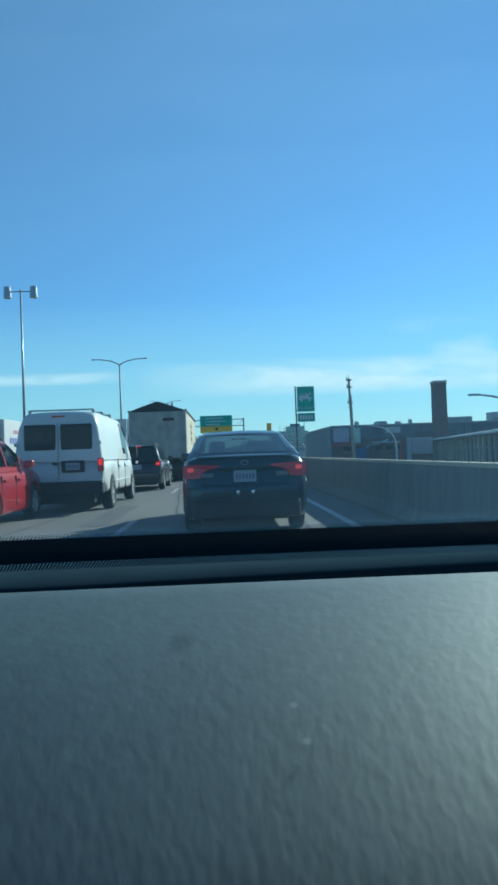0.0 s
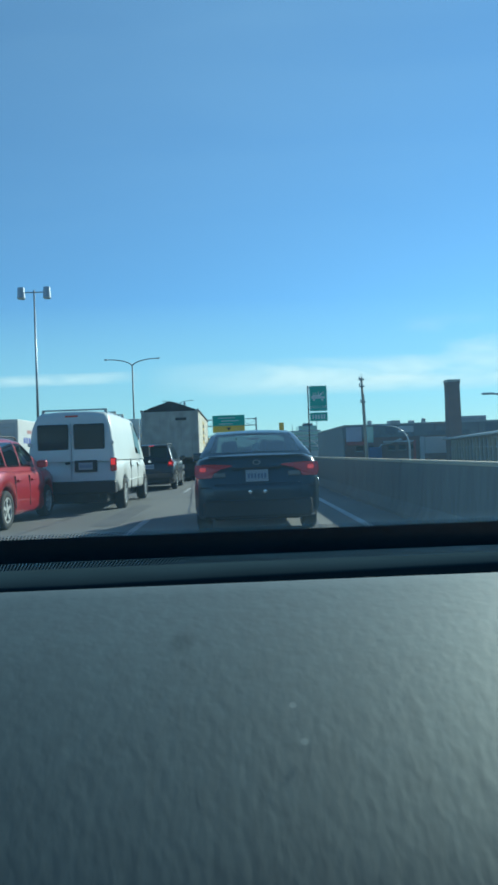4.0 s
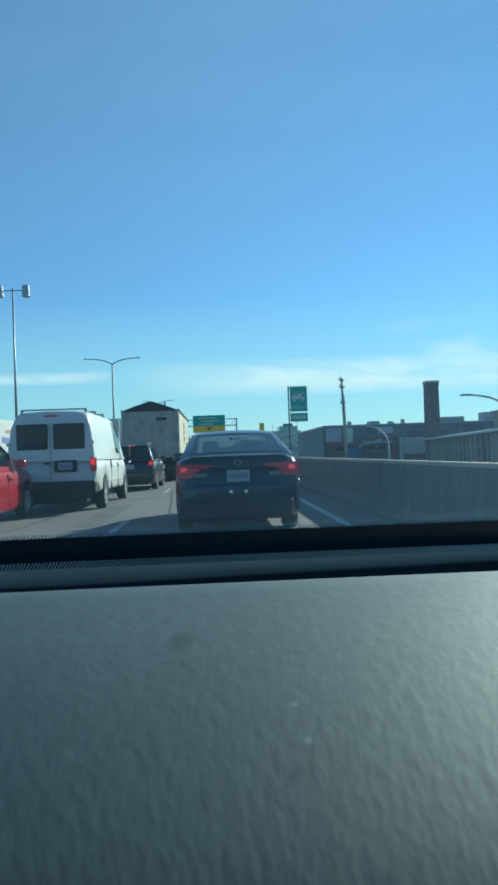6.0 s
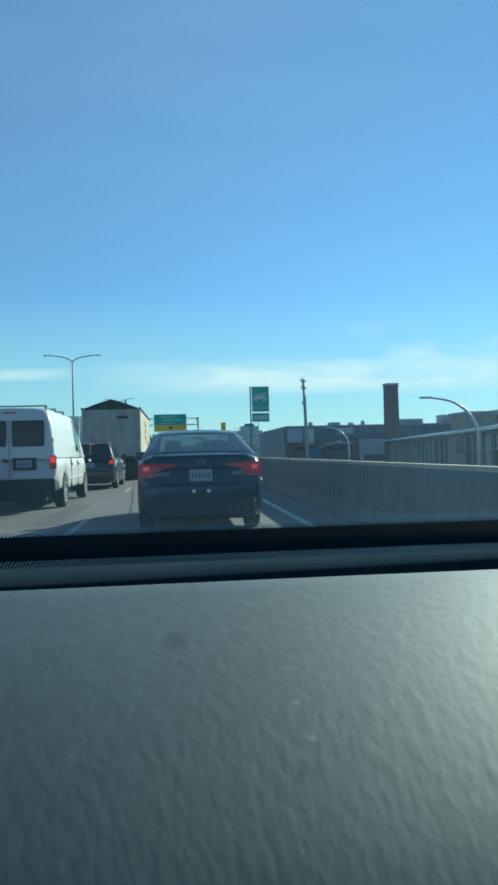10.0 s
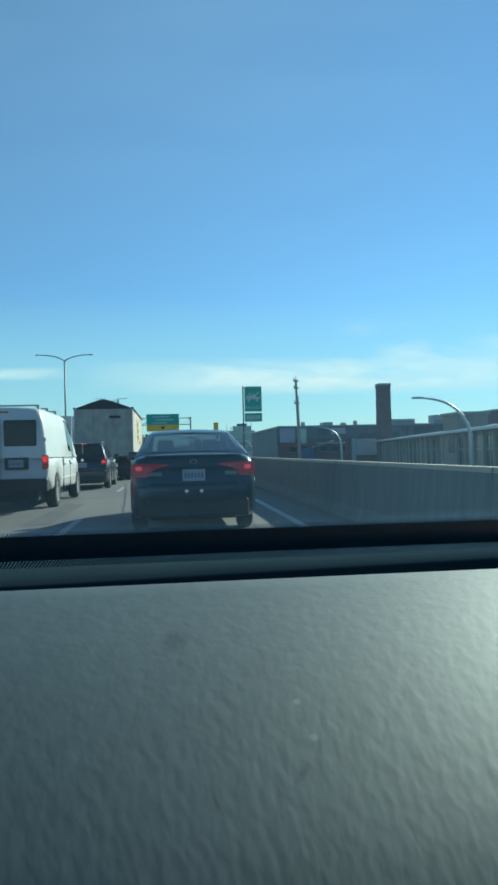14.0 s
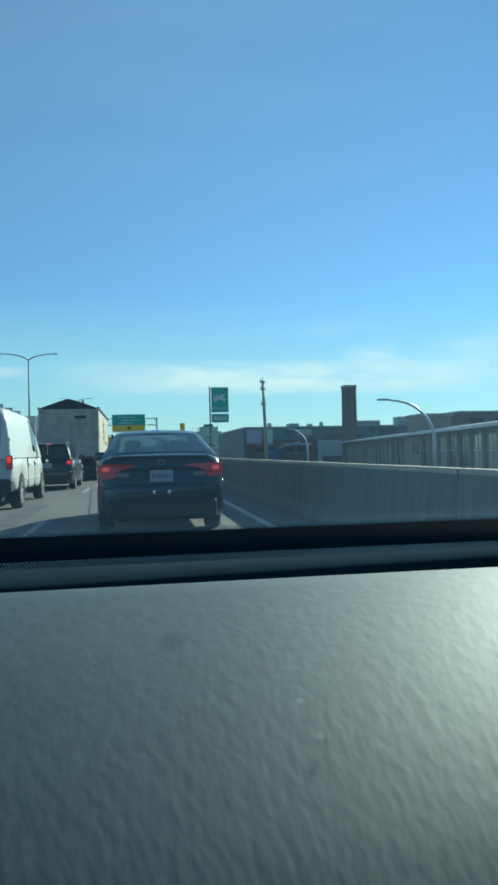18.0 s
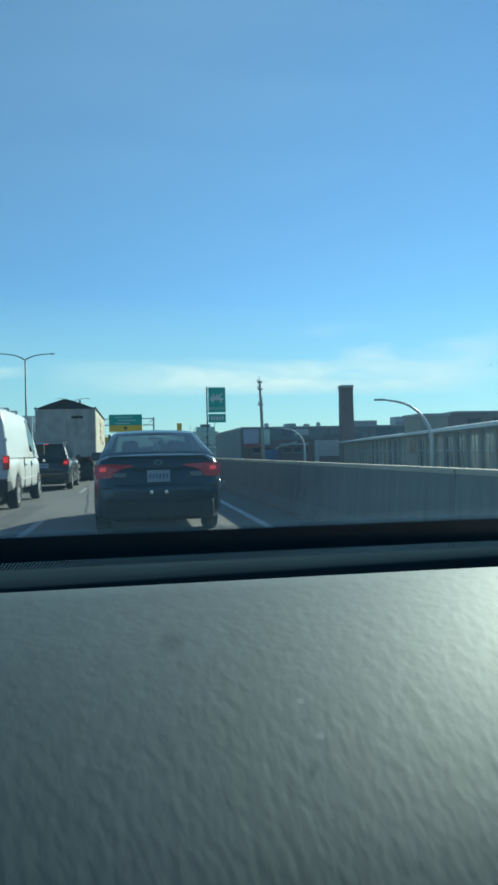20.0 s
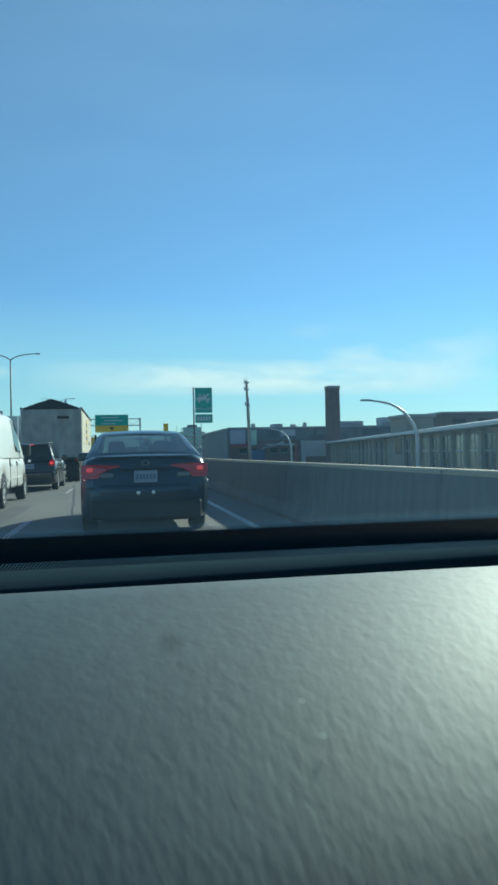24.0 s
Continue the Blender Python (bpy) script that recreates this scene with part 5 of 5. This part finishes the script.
for x, y, rr, h in ((27.0, 9.0, 0.5, 0.9), (36.2, 12.0, 0.7, 0.8), (37.9, 9.0, 0.45, 1.0), (49.0, 8.0, 1.3, 1.1), (63.5, 9.0, 1.5, 1.4)):
    v = part("roof_vent", rod((x, y, 5.85), (x, y, 5.85 + h), rr, rr * 0.92, 16), STEEL, hall, "round roof vent")
    part("vent_cap", rod((x, y, 5.85 + h), (x, y, 6.05 + h), rr * 1.2, rr * 0.3, 16), PALECLAD, v)
for x, w, h in ((44.5, 5.0, 1.2), (53.5, 2.2, 1.9), (58.5, 6.0, 1.5), (70, 3.0, 1.6), (30.5, 2.0, 0.8)):
    r = part("rooftop_unit", box(x, x + w, 6, 9, 5.85, 5.85 + h, 0.06), PALECLAD, hall, "pale rooftop ventilation unit")
    for k in range(3):
        part("louvre", box(x + 0.2, x + w - 0.2, 5.94, 6.0, 6.05 + 0.25 * k, 6.15 + 0.25 * k), CLADDING, r)

ch = thing("brick_chimney", pose(39.0, 121.5, 0), "square brown brick factory chimney", "chimney")
part("shaft", loft([[(x * w, y * w, z) for x, y in ((-1, -1), (1, -1), (1, 1), (-1, 1))] for w, z in ((1.2, GROUND_Z), (1.1, 6.0), (1.05, 12.6))]), BRICK, ch)
part("cap", box(-1.17, 1.17, -1.17, 1.17, 12.6, 13.0, 0.05), CONCRETE_OLD, ch, "concrete cap")
part("cap_course", box(-1.12, 1.12, -1.12, 1.12, 12.2, 12.6, 0.02), BRICK, ch)

# long hall with a pale roof edge and tall windows, nearer on the side
gal = thing("window_gallery", pose(38.5, 122, 0) @ pose(0, 0, 0, 0, 0, -101), "long beige gallery with pale roof edge and tall windows", "building")
part("wall", box(0, 92, 0, 9, GROUND_Z, 2.35), BEIGE, gal)
part("roof_edge", box(-0.8, 92.8, -1.3, 9.5, 2.35, 2.62, 0.05), ROOFWHITE, gal, "pale metal roof edge")
part("roof", prism([(-1.2, 2.62), (9.4, 2.62), (4.5, 3.3)], -0.7, 92.7), CLADDING, gal)
for k in range(29):
    x = 1.0 + 3.1 * k
    w = part("window", box(x, x + 2.3, -0.12, 0.02, -1.4, 2.0, 0.02), PANE if k % 4 in (0, 3) else WARMPANE, gal, "tall window, some panes coloured as warm reflections")
    for j in (1.15,):
        part("mullion", box(x + j - 0.03, x + j + 0.03, -0.16, -0.12, -1.4, 2.0), PALECLAD, w)
    part("transom", box(x, x + 2.3, -0.165, -0.12, 0.9, 0.98), PALECLAD, w)
    part("pier", box(x - 0.7, x - 0.15, -0.32, 0, GROUND_Z, 2.35, 0.02), BEIGE, gal)
tw = thing("stair_tower", pose(28.0, 62.5, 0), "squat beige concrete stair tower", "building")
part("wall", box(-1.4, 1.4, -1.9, 1.9, GROUND_Z, 4.1, 0.05), BEIGE, tw)
part("parapet", box(-1.6, 1.6, -2.1, 2.1, 4.1, 4.4, 0.04), CONCRETE_OLD, tw)
part("window", box(-0.7, 0.7, -1.96, -1.9, 0.6, 2.2), PANE, tw)
part("side_window", box(-1.46, -1.4, -0.7, 0.7, 0.6, 2.2), PANE, tw)
blk = thing("brick_block", pose(70, 112, 0), "taller brown brick block behind the gallery", "building")
part("wall", box(-14, 30, 0, 20, GROUND_Z, 7.2), BRICK, blk)
part("parapet", box(-14.2, 30.2, -0.2, 20.2, 7.2, 7.5, 0.04), STEEL, blk)
for k in range(8):
    part("window", box(-12 + 5 * k, -9.5 + 5 * k, -0.08, 0.02, 4.2, 6.2), PANE, blk)

off = thing("office_block", pose(31.5, 300, 0), "pale teal glass office block in the distance", "building")
part("wall", box(-8, 6, 0, 20, GROUND_Z, 10.5, 0.1), PALECLAD, off)
for k in range(4):
    part("window_band", box(-7.8, 5.8, -0.15, 0, 1.6 + 2.3 * k, 3.1 + 2.3 * k), TEALGLASS, off, "band of teal glazing")
part("upper_storey", box(-3.5, 4.5, 2, 16, 10.5, 12.6, 0.1), TEALGLASS, off)
part("plant_room", box(-1, 3, 4, 10, 12.6, 13.8, 0.1), CLADDING, off)
part("mast", rod((5, 5, 10.5), (5, 5, 17), 0.18, 0.1), STEEL, off)
part("mast", rod((-6, 5, 10.5), (-6, 5, 13.5), 0.12, 0.08), STEEL, off)
# repeats the utility pole farther off; the yellow board paints its sunlit side
pole_copy = thing("yellow_post", pose(11.5, 170, 0), "duplicate utility pole, its sunlit side a yellow board", "post")
part("post", rod((0, 0, GROUND_Z), (0, 0, 7.5), 0.25, 0.2), STEEL, pole_copy)
part("lit_side_board", box(-0.6, 0.6, -0.3, -0.2, 5.2, 8.6, 0.05), YELLOWSIGN, pole_copy)
lb = thing("distant_warehouse", pose(-70, 190, 0), "low pale warehouse beyond the far lanes", "building")
part("wall", box(-40, 35, 0, 30, GROUND_Z, 6), BEIGE, lb)
part("roof_edge", box(-40.3, 35.3, -0.3, 30.3, 6, 6.5), CONCRETE_OLD, lb)
for k in range(10):
    part("window", box(-36 + 7 * k, -32 + 7 * k, -0.1, 0.02, 2, 4), PANE, lb)
wh = thing("yellow_container", pose(-4.2, 96, 0), "yellow-green container truck far ahead", "truck")
part("container", box(-1.25, 1.25, 0, 8, 1.1, 3.6, 0.04), YELLOW, wh, "yellow container")
for s in (1, -1):
    part("door_rod", rod((s * 0.35, -0.03, 1.2), (s * 0.35, -0.03, 3.5), 0.025), STEEL, wh)
part("frame", box(-1.0, 1.0, 0.1, 8.4, 0.7, 1.1, 0.03), DARK_STEEL, wh)
for yw in (1.2, 2.4, 6.8):
    duals(wh, yw)


# ---- far trees ----
def tree(m, h, seed, group):
    rg = random.Random(seed)
    e = thing("tree", m, "autumn broadleaf tree in the distance", "tree", group)
    bm = tube([(0, 0, -0.1), (0.1, 0, h * 0.3), (0, 0.1, h * 0.7)], [0.28, 0.2, 0.08], 8)
    for k in range(6):
        a, z = rg.uniform(0, 6.28), h * rg.uniform(0.28, 0.6)
        tube([(0.05, 0.03, z), (math.cos(a) * h * 0.14, math.sin(a) * h * 0.14, z + h * 0.12), (math.cos(a) * h * 0.24, math.sin(a) * h * 0.24, z + h * 0.26)], [0.1, 0.06, 0.03], 6, bm=bm)
    part("trunk", bm, BARK, e)
    vs, fs = [], []
    for k in range(900):
        a, r, z = rg.uniform(0, 6.28), h * 0.3 * math.sqrt(rg.random()), rg.random()
        lump = 0.75 + 0.3 * math.sin(3 * a + seed) + 0.2 * math.sin(7 * z + a)
        c = Vector((math.cos(a) * r * lump * (1.15 - 0.7 * z), math.sin(a) * r * lump * (1.15 - 0.7 * z), h * (0.32 + 0.68 * z)))
        s = h * rg.uniform(0.018, 0.04)
        q = Euler((rg.uniform(0, 6), rg.uniform(0, 6), rg.uniform(0, 6))).to_matrix()
        i = len(vs)
        vs += [c + q @ Vector(v) * s for v in ((-1, 0, 0), (0, -0.6, 0.1), (1, 0, 0), (0, 0.6, 0.1))]
        fs.append((i, i + 1, i + 2, i + 3))
    me = bpy.data.meshes.new("crown")
    me.from_pydata([tuple(v) for v in vs], [], fs)
    me.materials.append(LEAF)
    c = new("crown", me)
    c.parent = e
    return e


kinds = [tree(pose(-24, 232, GROUND_Z), 9.5, 1, "far trees"), tree(pose(13, 330, GROUND_Z), 10.5, 2, "far trees"), tree(pose(-40, 250, GROUND_Z), 10, 3, "far trees")]
rng = random.Random(9)
for k in range(26):
    x = rng.choice((rng.uniform(-150, -22), rng.uniform(8, 24)))
    y = rng.uniform(225, 300) if x < 0 else rng.uniform(320, 380)
    s = rng.uniform(0.7, 1.2)
    copy_thing(kinds[k % 3], pose(x, y, GROUND_Z, 0, 0, rng.uniform(0, 360)) @ Matrix.Scale(s, 4))

# ---- thin high cloud, and added sheets that even out the sky ----
def cloud(name, x0, x1, z0, z1, y, mat):
    me = bpy.data.meshes.new(name)
    nx = 12
    vs = [((x1 - x0) * (i / nx - 0.5) / 1000, 0.02 * math.sin(i), (z1 - z0) * (j - 0.5) / 1000) for j in (0, 1) for i in range(nx + 1)]
    me.from_pydata(vs, [], [(i, i + 1, nx + 2 + i, nx + 1 + i) for i in range(nx)])
    me.materials.append(mat)
    ob = new(name, me)
    ob.matrix_basis = Matrix.Translation(((x0 + x1) / 2, y, (z0 + z1) / 2)) @ Matrix.Scale(1000, 4)
    ob.visible_shadow = False
    return tagged(ob, "thin pale sheet of high cloud and sky tint", "cloud", "clouds", "structure")


CY = 3800
cloud("cloud_streak", -500, 2300, 310, 530, CY, cloud_stuff("cloud_low", 1.6, 0.26, 0.6, 0))
cloud("cloud_streak", 900, 2400, 420, 760, CY + 60, cloud_stuff("cloud_high", 1.5, 0.44, 0.85, 5))
cloud("cloud_streak", -1450, -500, 415, 490, CY + 30, cloud_stuff("cloud_left", 2.0, 0.3, 0.65, 9))
# faint cirrus spread into an even blue glow that lifts the upper sky
cloud("cirrus_sky_lift", -3400, 3400, 700, 4300, CY + 120, cloud_stuff("cirrus_lift", 0.5, -0.7, 1.6, 3, 0.24, (0.6, 0.84, 1.0), 0.88))
# added sheet, dimmer than the low sky, that darkens the horizon
cloud("horizon_dimmer", -4200, 4200, -500, 900, CY + 180, cloud_stuff("horizon_dim", 0.4, -0.9, 0.2, 2, 0.6, (0.36, 0.61, 0.7), 0.88))
